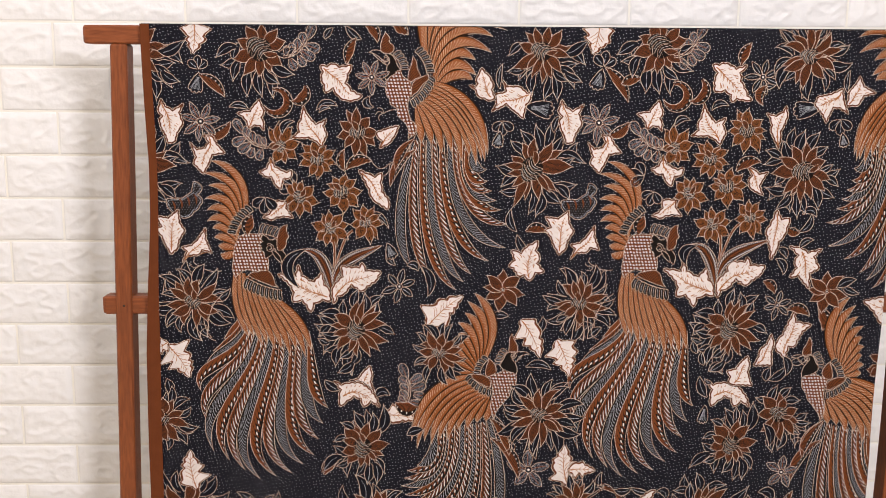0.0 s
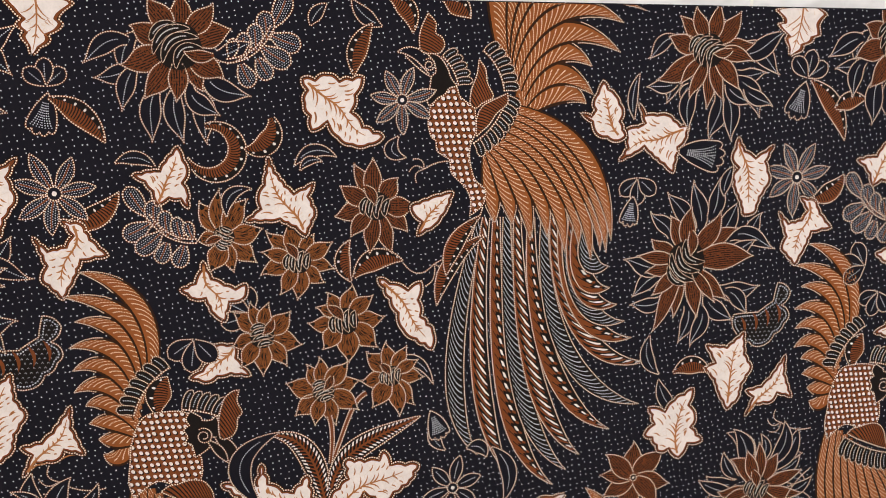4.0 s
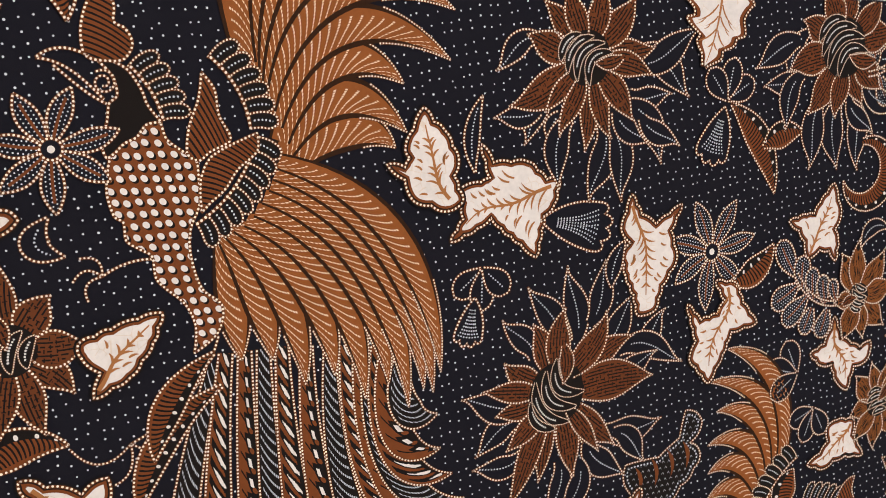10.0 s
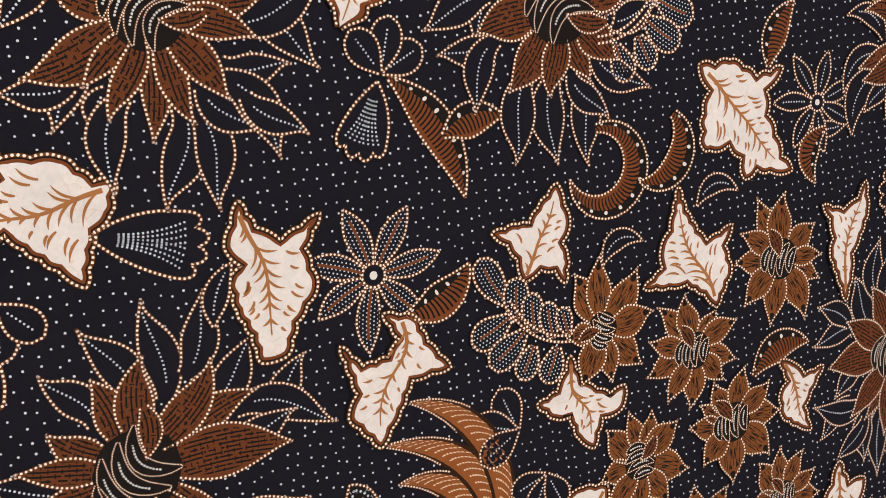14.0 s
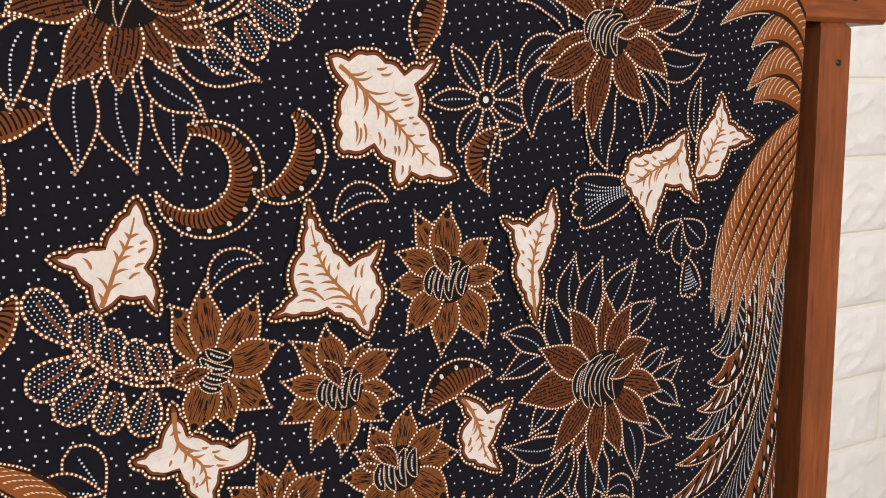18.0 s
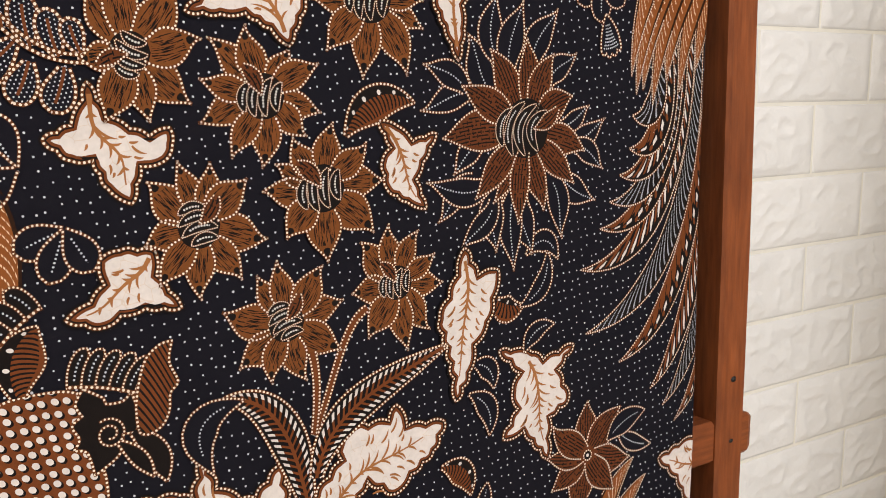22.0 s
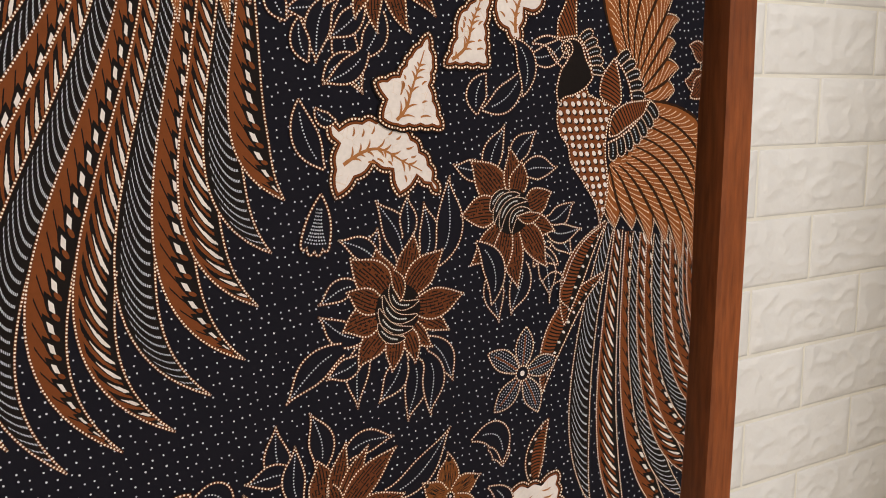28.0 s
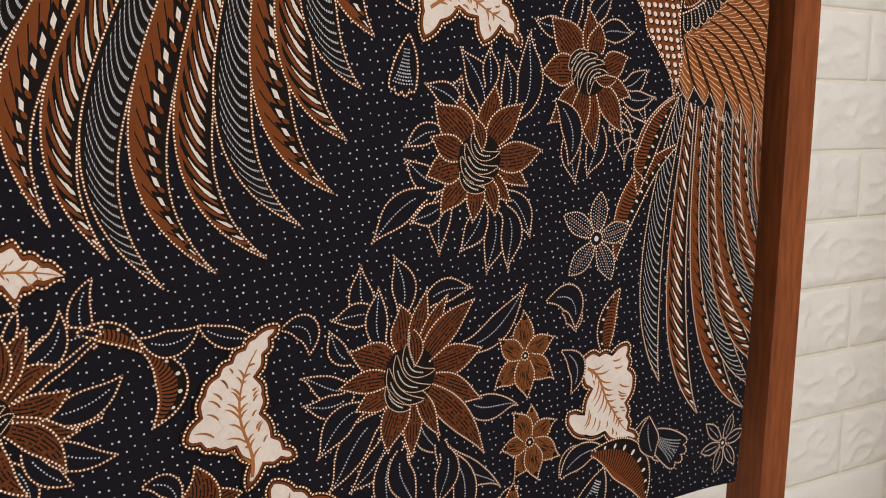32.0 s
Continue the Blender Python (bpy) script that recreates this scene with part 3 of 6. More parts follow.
def inset(loop, d):
    """The outline moved inwards by d, without the parts that would cross."""
    pts = np.array(loop)
    area = float(np.sum(pts[:, 0] * np.roll(pts[:, 1], -1) - pts[:, 1] * np.roll(pts[:, 0], -1)))
    run = np.roll(pts, -1, 0) - np.roll(pts, 1, 0)
    run /= np.maximum(1e-9, np.linalg.norm(run, axis=1))[:, None]
    inner = pts + np.stack([-run[:, 1], run[:, 0]], 1) * (d if area > 0 else -d)
    near = np.min(np.linalg.norm(inner[:, None] - pts[None], axis=2), axis=1)
    ends = np.roll(pts, -1, 0)
    keep = []
    for (x, z), gap in zip(inner.tolist(), near.tolist()):
        spans = (pts[:, 1] > z) != (ends[:, 1] > z)
        cross = pts[spans, 0] + (z - pts[spans, 1]) * (ends[spans, 0] - pts[spans, 0]) / (ends[spans, 1] - pts[spans, 1])
        if gap > 0.90 * d and int(np.sum(cross > x)) % 2:
            keep.append((x, z))
    return keep


def scalloped(loop_corners, pitch, high):
    """The outline with small rounded lobes along its longer runs."""
    n = len(loop_corners)
    area = sum(loop_corners[i][0] * loop_corners[(i + 1) % n][1] - loop_corners[i][1] * loop_corners[(i + 1) % n][0] for i in range(n))
    out = []
    for i in range(n):
        p, q = loop_corners[i], loop_corners[(i + 1) % n]
        d = math.hypot(q[0] - p[0], q[1] - p[1])
        lobes = max(1, round(d / pitch))
        k = (-1 if area > 0 else 1) * high / d
        for j in range(lobes * 6):
            t = j / (lobes * 6)
            bump = abs(math.sin(math.pi * t * lobes)) ** 0.8 * min(1.0, d / pitch) * k
            out.append((p[0] + (q[0] - p[0]) * t - (q[1] - p[1]) * bump, p[1] + (q[1] - p[1]) * t + (q[0] - p[0]) * bump))
    return out


def sweep(p, c1, c2, q, n):
    """A cubic curve from p to q."""
    out = []
    for i in range(n + 1):
        t = i / n
        k = ((1 - t) ** 3, 3 * t * (1 - t) ** 2, 3 * t * t * (1 - t), t ** 3)
        out.append(tuple(k[0] * p[j] + k[1] * c1[j] + k[2] * c2[j] + k[3] * q[j] for j in (0, 1)))
    return out


def swept_blade(pr, path, width, mat, layer, peak, root, edge, edge_from, point):
    n = len(path) - 1
    w = [width * blade_width(i / n, peak, root, point) for i in range(n + 1)]
    pr.ribbon(path, w, w, mat, layer, 4)
    k = int(edge_from * n)
    for side in sides(path, w, w):
        pr.line(side[k:], edge, MAT_DOTS, layer + 0.5)


def between(keys, f):
    """The curve at share f of a fan that is given by a few of its curves."""
    for (fa, a), (fb, b) in zip(keys, keys[1:]):
        if f <= fb:
            t = (f - fa) / (fb - fa)
            return [(p[0] + (q[0] - p[0]) * t, p[1] + (q[1] - p[1]) * t) for p, q in zip(a, b)]
    return keys[-1][1]


def polar(c, r, a):
    return (c[0] + r * math.cos(a), c[1] + r * math.sin(a))


ORDER = [0]


def next_base():
    ORDER[0] += 1
    return (ORDER[0] % 4) * 34


def disc(pr, c, r, mat, layer, n=14):
    path = [(c[0] - r + 2 * r * i / n, c[1]) for i in range(n + 1)]
    w = [math.sqrt(max(0.0, r * r - (x - c[0]) ** 2)) for x, z in path]
    pr.ribbon(path, w, w, mat, layer, 2)


def ring(pr, c, r, half, mat, layer, n=24):
    pr.line([polar(c, r, math.tau * i / n) for i in range(n + 1)], half, mat, layer)


def crescent(pr, p, q, bend, width, layer):
    """A dark crescent with a dotted rim and a thick dashed line along its middle."""
    path = arc(p, q, bend, 10)
    w = [width * (0.15 + 0.85 * math.sin(math.pi * i / 10) ** 0.7) for i in range(11)]
    pr.ribbon(path, w, w, MAT_INK, layer, 2)
    a, b = sides(path, w, w)
    pr.line(a + b[::-1] + a[:1], 0.00074, MAT_DOTS, layer + 1)
    pr.line(path[2:-2], 0.00088, MAT_STRIPE, layer + 1)


def hub(pr, c, r, rnd, tilt):
    """The curled heart of a flower: dark crescents side by side, half covered by a folded petal."""
    disc(pr, c, r * 0.98, MAT_INK, 18)
    if r < 0.0146:
        for k in range(4):
            m = polar(c, r * (0.50 * k - 0.75), tilt - 1.3)
            long = r * (0.95 - 0.20 * abs(k - 1.5))
            crescent(pr, polar(m, long, tilt + 0.1 + math.pi), polar(m, long * 0.9, tilt + 0.1), 0.16, r * 0.25, 20 + k)
        blade(pr, polar(c, r * 1.6, tilt + 0.9), polar(c, r * 0.10, tilt + 1.6), 0.10, r * 0.36, MAT_HATCH, 25, peak=0.45, root=0.3, edge=0.00105, n=10, point=1.2)
        return
    for k in range(4):
        off = 0.50 * k - 0.80
        m = polar(c, r * off, tilt - 1.3)
        long = r * (0.30 + 0.70 * math.sqrt(1 - off * off)) * rnd.uniform(0.88, 1.0)
        crescent(pr, polar(m, long, tilt + 0.1 + math.pi), polar(m, long * 0.9, tilt + 0.1), 0.20 + 0.05 * k, r * 0.20, 19 + k)
    blade(pr, polar(c, r * 1.5, tilt - 0.75), polar(c, r * 0.30, tilt - 1.3), 0.10, r * 0.26, MAT_HATCH, 27, peak=0.45, root=0.3, edge=0.00110, n=10, point=1.2)


def bloom(x, z, heart, petals, leaflets=(), kind="hatch", tilt=0.7):
    """A flower with its petals (degrees, millimetres) and its outlined leaflets (root and tip in millimetres)."""
    rnd = random.Random(int(x * 1000) * 13 + int(z * 1000))
    base, c = next_base(), (x, z)
    body = Print(base)
    if heart > 6:
        hub(body, c, heart * (0.00120 if heart < 12 else 0.00112), rnd, tilt)
    else:
        disc(body, c, heart * 0.0009, MAT_INK, 22)
        ring(body, c, heart * 0.0009, 0.00120, MAT_DOTS, 27)
        disc(body, c, heart * 0.0003, MAT_CREAM, 28)
    top = body.finish({"hatch": "hatched_flower", "streak": "small_flower"}[kind], cloth) or cloth
    for k, (x0, z0, x1, z1) in enumerate(leaflets):
        pr = Print(base)
        x0, z0 = x0 * 0.78, z0 * 0.78
        long = math.hypot(x1 - x0, z1 - z0) * 0.001
        way = 1 if (x1 - x0) * z0 - (z1 - z0) * x0 > 0 else -1
        s_blade(pr, (x + x0 * 0.001, z + z0 * 0.001), (x + x1 * 0.001, z + z1 * 0.001), way * rnd.uniform(0.16, 0.34), way * rnd.uniform(-0.12, 0.08),
                min(0.0095, 0.0026 + long * 0.15) * rnd.uniform(0.9, 1.1), MAT_NAVY, (k % 5) * 2, peak=0.40, root=0.4, point=1.9, mid=True)
        pr.finish("leaflet", top)
    count = len(petals)
    for k, (deg, mm) in enumerate(petals):
        pr = Print(base)
        gaps = [abs((deg - petals[j % count][0] + 180) % 360 - 180) for j in (k - 1, k + 1)]
        a, spread = radians(deg), min(46.0, sum(gaps) / 2)
        root = polar(c, heart * 0.0008, a)
        wide = min(0.0135, 0.54 * mm * 0.001 * math.tan(radians(spread) * 0.5) + 0.0012)
        s_blade(pr, root, polar(c, mm * 0.001, a), rnd.uniform(-0.14, 0.16), rnd.uniform(-0.16, 0.14), max(0.0042, wide),
                MAT_HATCH if kind == "hatch" else MAT_STREAK, 11 + (k % 4) * 2, peak=0.36, root=0.5, point=1.5 if kind == "hatch" else 1.9)
        pr.finish("petal", top)


def flower(x, z, r, petals, turn, leaf_r=0.0, leaves=0, kind="hatch", seed=0, heart=0.27):
    """A flower of pointed petals round a curled heart, with a ring of outlined leaves."""
    rnd = random.Random(seed * 77 + int(x * 1000) * 13 + int(z * 1000))
    base, c = next_base(), (x, z)
    petals += 2 if leaves else 0
    body = Print(base)
    hub(body, c, r * heart, rnd, turn + 0.6)
    name = {"hatch": "hatched_flower", "streak": "small_flower"}[kind]
    top = body.finish(name, cloth)
    if not top:
        return
    leaves = int(leaves * 1.5)
    for k in range(leaves):
        a = turn + math.tau * (k + rnd.uniform(-0.3, 0.3)) / leaves
        pr = Print(base)
        r1 = leaf_r * rnd.uniform(0.78, 1.06)
        blade(pr, polar(c, r * 0.55, a - rnd.uniform(-0.1, 0.1)), polar(c, r1, a + rnd.uniform(-0.26, 0.26)), rnd.choice((-1, 1)) * rnd.uniform(0.08, 0.26),
              (r1 - r * 0.45) * rnd.uniform(0.14, 0.20), MAT_NAVY, (k % 5) * 2, peak=0.45, root=0.3, point=1.1, mid=True, n=10, edge=0.00128)
        pr.finish("leaflet", top)
    for k in range(petals):
        a = turn + math.tau * (k + rnd.uniform(-0.2, 0.2)) / petals
        pr = Print(base)
        long = r * rnd.uniform(0.82, 1.10)
        if kind == "hatch":
            blade(pr, polar(c, r * heart * 0.8, a), polar(c, long, a + rnd.uniform(-0.14, 0.14)), rnd.uniform(-0.2, 0.2),
                  r * (0.60 if petals > 7 else 0.46) * math.pi / petals * rnd.uniform(0.85, 1.15), MAT_HATCH, 11 + (k % 4) * 2, peak=0.40, root=0.42, n=12, point=1.15, edge=0.00134)
        else:
            blade(pr, polar(c, r * heart * 0.7, a), polar(c, long, a + rnd.uniform(-0.08, 0.08)), rnd.uniform(-0.06, 0.06),
                  r * (0.58 if petals > 6 else 0.42) * math.pi / petals, MAT_STREAK, 11 + (k % 4) * 2, peak=0.38, root=0.48, n=12, point=1.4, edge=0.00134)
        pr.finish("petal", top)


def star_flower(x, z, r, petals, turn, mat=None, eye=0.16):
    """An open star of narrow petals round a ringed eye."""
    rnd = random.Random(int(x * 1000) * 31 + int(z * 1000))
    base, c = next_base(), (x, z)
    pr = Print(base)
    disc(pr, c, r * eye, MAT_NAVY, 14)
    ring(pr, c, r * eye, 0.00132, MAT_DOTS, 15)
    disc(pr, c, r * eye * 0.35, MAT_CREAM, 16)
    top = pr.finish("star_flower", cloth)
    if not top:
        return
    for k in range(petals):
        a = turn + math.tau * (k + rnd.uniform(-0.08, 0.08)) / petals
        p = Print(base)
        blade(p, polar(c, r * eye * 0.6, a), polar(c, r * rnd.uniform(0.9, 1.06), a + rnd.uniform(-0.06, 0.06)), rnd.uniform(-0.05, 0.05), r * 0.42 * math.pi / (petals + 1.0),
              mat or MAT_STIPPLE, (k % 5) * 2, peak=0.52, root=0.25, n=10, edge=0.00128, mid=mat == MAT_NAVY)
        p.finish("petal", top)


def pod(x0, z0, x1, z1, bend, width, flip=False, name="pod"):
    """A curved brown pod with combed hatching and a row of white dots."""
    pr = Print(next_base())
    if flip:
        blade(pr, (x1, z1), (x0, z0), -bend, width, MAT_COMB, 4, peak=0.55, root=0.02, n=16)
    else:
        blade(pr, (x0, z0), (x1, z1), bend, width, MAT_COMB, 4, peak=0.45, root=0.1, n=16)
    pr.finish(name, cloth)


def hook(x, z, r, a0, a1, width):
    """A pod curled round a centre, from one angle to another (degrees)."""
    n = 20
    path = [polar((x, z), r, radians(a0 + (a1 - a0) * i / n)) for i in range(n + 1)]
    w = [width * blade_width(i / n, 0.5, 0.25) for i in range(n + 1)]
    pr = Print(next_base())
    pr.ribbon(path, w, w, MAT_COMB, 4, 4)
    for edge in sides(path, w, w):
        pr.line(edge, 0.00132, MAT_DOTS, 5)
    pr.finish("hooked_pod", cloth)


def dark_leaf(x0, z0, x1, z1, bend, width, peak=0.45, root=0.05):
    pr = Print(next_base())
    blade(pr, (x0, z0), (x1, z1), bend, width, MAT_NAVY, 2, peak=peak, root=root, mid=True, n=12, edge=0.00128)
    pr.finish("outlined_leaf", cloth)


def white_blade(x0, z0, x1, z1, width, bend=0.06, lobes=3, seed=0):
    """A cream leaf with pointed lobes, a brown rim, a dotted outline and veins."""
    rnd = random.Random(seed * 131 + int(x0 * 1000) * 7 + int(z0 * 1000))
    p, q, n = (x0, z0), (x1, z1), 72
    path = arc(p, q, bend, n)
    length = math.hypot(x1 - x0, z1 - z0)

    def outline():
        spikes = [(rnd.uniform(0.19, 0.30), rnd.uniform(0.45, 0.72), 0.20)]
        if rnd.random() < 0.75:
            spikes.append((rnd.uniform(0.46, 0.62), rnd.uniform(0.22, 0.50), 0.18))
        waves, shift, out = lobes + rnd.choice((1, 2)), rnd.uniform(0, 1), []
        for i in range(n + 1):
            t = i / n
            env = blade_width(t, 0.32, 0.12, 1.0)
            w = env * (0.40 + 0.38 * abs(math.sin(math.pi * (waves * (t + 0.05 * math.sin(9 * t)) + shift))) ** 0.9)
            for at, tall, wide in spikes:
                w += tall * max(0.0, 1 - abs(t - at) / wide) ** 2.1 * min(1.0, 5 * t)
            out.append(width * w)
        for _ in range(2):
            out = [out[0]] + [(out[i - 1] + 2 * out[i] + out[i + 1]) / 4 for i in range(1, n)] + [out[n]]
        return out

    left, right = outline(), outline()
    pr = Print(next_base())
    rim = 0.0024 + 0.02 * width
    ls, rs = [w + rim * min(1, 4 * w / width) for w in left], [w + rim * min(1, 4 * w / width) for w in right]
    ext = [(path[0][0] - (path[1][0] - path[0][0]) * 1.0, path[0][1] - (path[1][1] - path[0][1]) * 1.0)] + path[1:-1] + [(2 * path[-1][0] - path[-2][0], 2 * path[-1][1] - path[-2][1])]
    pr.ribbon(ext, ls, rs, MAT_BROWN, 3, 6)
    a, b = sides(ext, [w + 0.0004 for w in ls], [w + 0.0004 for w in rs])
    pr.line(a, 0.0021, MAT_INK, 1)
    pr.line(b, 0.0021, MAT_INK, 1)
    a, b = sides(ext, [w + 0.0016 for w in ls], [w + 0.0016 for w in rs])
    pr.line(a, 0.00142, MAT_DOTS, 9)
    pr.line(b, 0.00142, MAT_DOTS, 9)
    pr.ribbon(path, left, right, MAT_LEAF, 13, 8)
    top = pr.finish("white_leaf", cloth)
    if not top:
        return
    v = Print(pr.base)
    m = len(path)
    v.ribbon(path[1:-4], [0.0009 * (1 - i / m) + 0.0002 for i in range(m - 5)], [0.0009 * (1 - i / m) + 0.0002 for i in range(m - 5)], MAT_RIB, 19, 2)
    ang = math.atan2(z1 - z0, x1 - x0)
    pairs = max(4, int(length / 0.0100))
    for k in range(pairs):
        i = int(n * (0.12 + 0.74 * k / pairs))
        for side, w in ((1, left[i]), (-1, right[i])):
            if w < 0.003 or rnd.random() < 0.06:
                continue
            t = ang + side * rnd.uniform(0.72, 0.98)
            r0, r1 = rnd.uniform(0.0, 0.12) * w, w * rnd.uniform(0.62, 0.88)
            c = arc(polar(path[i], r0, t), polar(path[i], r1, t), side * -0.10, 6)
            hw = [0.00010 + 0.00048 * math.sin(math.pi * min(1.0, 0.25 + 0.75 * j / 6)) for j in range(7)]
            v.ribbon(c, hw, hw, MAT_RIB, 21, 2)
            if rnd.random() < 0.5:
                continue
            m = path[min(n, i + 2)]
            c = arc(polar(m, 0.50 * w, t), polar(m, w * rnd.uniform(0.8, 0.95), t), side * -0.1, 4)
            v.ribbon(c, [0.0001, 0.0003, 0.0004, 0.0002, 0.0001], [0.0001, 0.0003, 0.0004, 0.0002, 0.0001], MAT_RIB, 21, 2)
    v.finish("vein", top)


def midrib(edge, p, q, n=24):
    """A line from the stem to the tip that keeps towards the middle of the leaf."""
    p, q = np.array(p), np.array(q)
    d = (q - p) / np.linalg.norm(q - p)
    across = np.array((-d[1], d[0]))
    a0, b0 = edge, np.roll(edge, -1, axis=0)
    sa, sb = (a0 - p) @ d, (b0 - p) @ d
    ta, tb = (a0 - p) @ across, (b0 - p) @ across
    offs = []
    for i in range(n + 1):
        s = np.linalg.norm(q - p) * i / n
        hit = (sa - s) * (sb - s) < 0
        cuts = np.sort((ta + (tb - ta) * (s - sa) / np.where(hit, sb - sa, 1.0))[hit])
        spans = [(cuts[k], cuts[k + 1]) for k in range(0, len(cuts) - 1, 2)]
        if not spans:
            offs.append(offs[-1] if offs else 0.0)
            continue
        lo, hi = min(spans, key=lambda c: max(c[0], -c[1], 0.0))
        offs.append(0.65 * (lo + hi) / 2 + 0.35 * min(max(0.0, lo + 0.25 * (hi - lo)), hi - 0.25 * (hi - lo)))
    for _ in range(14):
        offs = [offs[0]] + [(offs[i - 1] + offs[i] + offs[i + 1]) / 3 for i in range(1, n)] + [offs[n]]
    pts = [p + d * np.linalg.norm(q - p) * i / n + across * offs[i] for i in range(n + 1)]
    return [(float(a), float(b)) for a, b in pts]


def white_leaf_motif(x, z, shape):
    """A cream leaf given by its lobes (millimetres round its middle, in order) and the numbers of its stem and its tip."""
    corners, stem, tip = shape
    rnd = random.Random(int(x * 1000) * 7 + int(z * 1000))
    size = max(math.hypot(a, b) for a, b in corners) * 0.001
    loop = scalloped([(x + a * 0.001, z + b * 0.001) for a, b in corners], 0.0125 if size > 0.045 else 0.0095, 0.0022 if size > 0.045 else 0.0012)
    rim = 0.0028 + 0.008 * size
    pr = Print(next_base())
    pr.patch(loop, MAT_INK, 2)
    pr.patch(inset(loop, 0.0016), MAT_BROWN, 5)
    pr.line(loop + loop[:2], 0.0019, MAT_INK, 1)
    pr.line(loop + loop[:2], 0.00142, MAT_DOTS, 9)
    white = inset(loop, rim)
    pr.patch(white, MAT_LEAF, 13)
    top = pr.finish("white_leaf", cloth)
    if not top:
        return
    p, q = ((x + corners[i][0] * 0.00082, z + corners[i][1] * 0.00082) for i in (stem, tip))
    edge = np.array(white)
    mid = midrib(edge, p, q)
    v = Print(pr.base)
    hw = [0.0010 * (1 - i / 26) + 0.0002 for i in range(23)]
    v.ribbon(mid[:23], hw, hw, MAT_RIB, 19, 2)
    pairs = max(4, int(math.hypot(q[0] - p[0], q[1] - p[1]) / 0.0068))
    for k in range(pairs):
        i = int(2 + 19 * (k + rnd.uniform(-0.15, 0.15)) / pairs)
        m = mid[i]
        along = math.atan2(mid[i + 1][1] - mid[i - 1][1], mid[i + 1][0] - mid[i - 1][0])
        for side in (1, -1):
            t = along + side * rnd.uniform(0.68, 1.0)
            d = np.array((math.cos(t), math.sin(t)))
            rel = edge - np.array(m)
            ahead = rel @ d
            off = np.abs(rel[:, 0] * d[1] - rel[:, 1] * d[0])
            hits = ahead[(off < 0.0014) & (ahead > 0.001)]
            if not len(hits):
                continue
            w = float(hits.min())
            spans = [(0.04, rnd.uniform(0.42, 0.60))] if w < 0.012 else [(0.03, rnd.uniform(0.34, 0.48)), (rnd.uniform(0.56, 0.66), rnd.uniform(0.84, 0.94))]
            for r0, r1 in spans:
                c = arc(polar(m, r0 * w, t), polar(m, r1 * w, t), side * -0.12, 6)
                hw = [0.00012 + 0.00056 * math.sin(math.pi * min(1.0, 0.2 + 0.8 * j / 6)) for j in range(7)]
                v.ribbon(c, hw, hw, MAT_RIB, 21, 2)
    v.finish("vein", top)


def lace(x, z):
    """A dark net with scalloped double edges and rows of white ticks."""
    corners = ((-38, 4), (-11, 5), (6, 16), (10, 35), (25, 25), (15, 11), (25, 1), (20, -8), (9, -19), (-6, -31), (-19, -26), (-34, -16))
    base = next_base()
    pr = Print(base)
    loop = []
    for i, (a, b) in enumerate(corners):
        c = corners[(i + 1) % len(corners)]
        loop += arc((a * 0.001, b * 0.001), (c[0] * 0.001, c[1] * 0.001), 0.02 if i < 3 else 0.16, 8)[:-1]
    loop = [(x + a, z + b) for a, b in loop]
    pr.patch(loop, MAT_TICKS, 4)
    pr.line(loop + loop[:1], 0.00132, MAT_DOTS, 6)
    rim = inset(loop, 0.0032)
    pr.line(rim + rim[:1], 0.00090, MAT_FINE, 6)
    top = pr.finish("lace_motif", cloth)
    for k in range(4):
        v = Print(base)
        p = (x - 0.030 + 0.013 * k, z + 0.001 + 0.004 * k)
        blade(v, p, (p[0] + 0.004, p[1] - 0.020), 0.15, 0.0016, MAT_BROWN, 8, edge=0, n=8)
        v.finish("lace_streak", top)


def shell(x0, z0, x1, z1, spread, lobes=4):
    """A fan with a scalloped rim and dotted rays from its root."""
    pr = Print(next_base())
    d, turn = math.hypot(x1 - x0, z1 - z0) * 1.06, math.atan2(z1 - z0, x1 - x0)
    half = 0.82 * math.atan2(spread, d * 0.75)
    rim = []
    for i in range(8 * lobes + 1):
        t = i / (8 * lobes)
        k = 0.86 + 0.12 * math.sin(math.pi * t) + 0.10 * abs(math.sin(math.pi * lobes * t)) ** 0.7
        rim.append(polar((x0, z0), d * k, turn + half * (2 * t - 1)))
    first, last = arc((x0, z0), rim[0], -0.06, 8), arc(rim[-1], (x0, z0), -0.10, 8)
    loop = first[:-1] + rim + last[1:-1]
    pr.patch(loop, MAT_NAVY, 3)
    pr.line(loop + loop[:1], 0.00138, MAT_DOTS, 6)
    top = pr.finish("shell_motif", cloth)
    if not top:
        return
    rays = 8
    for j in range(rays):
        ray = Print(pr.base)
        a = turn + half * 0.80 * (2 * (j + 0.5) / rays - 1)
        ray.line(arc(polar((x0, z0), d * 0.24, turn + (a - turn) * 0.8), polar((x0, z0), d * 0.88, a), 0.06 * (1 if a < turn else -1), 6), 0.00072, MAT_FINE, 5)
        ray.finish("dotted_ray", top)


def bud(x, z, size, turn):
    """Three small rounded leaves that spring from one point."""
    base = next_base()
    for k, a in enumerate((-0.85, 0.0, 0.85)):
        pr = Print(base)
        blade(pr, (x, z), polar((x, z), size * (1.0 if k == 1 else 0.92), turn + a), 0.0, size * 0.30, MAT_NAVY, 2 * k, peak=0.6, root=0.1, point=0.5, edge=0.00128, mid=True, n=10)
        pr.finish("bud_leaf", cloth)


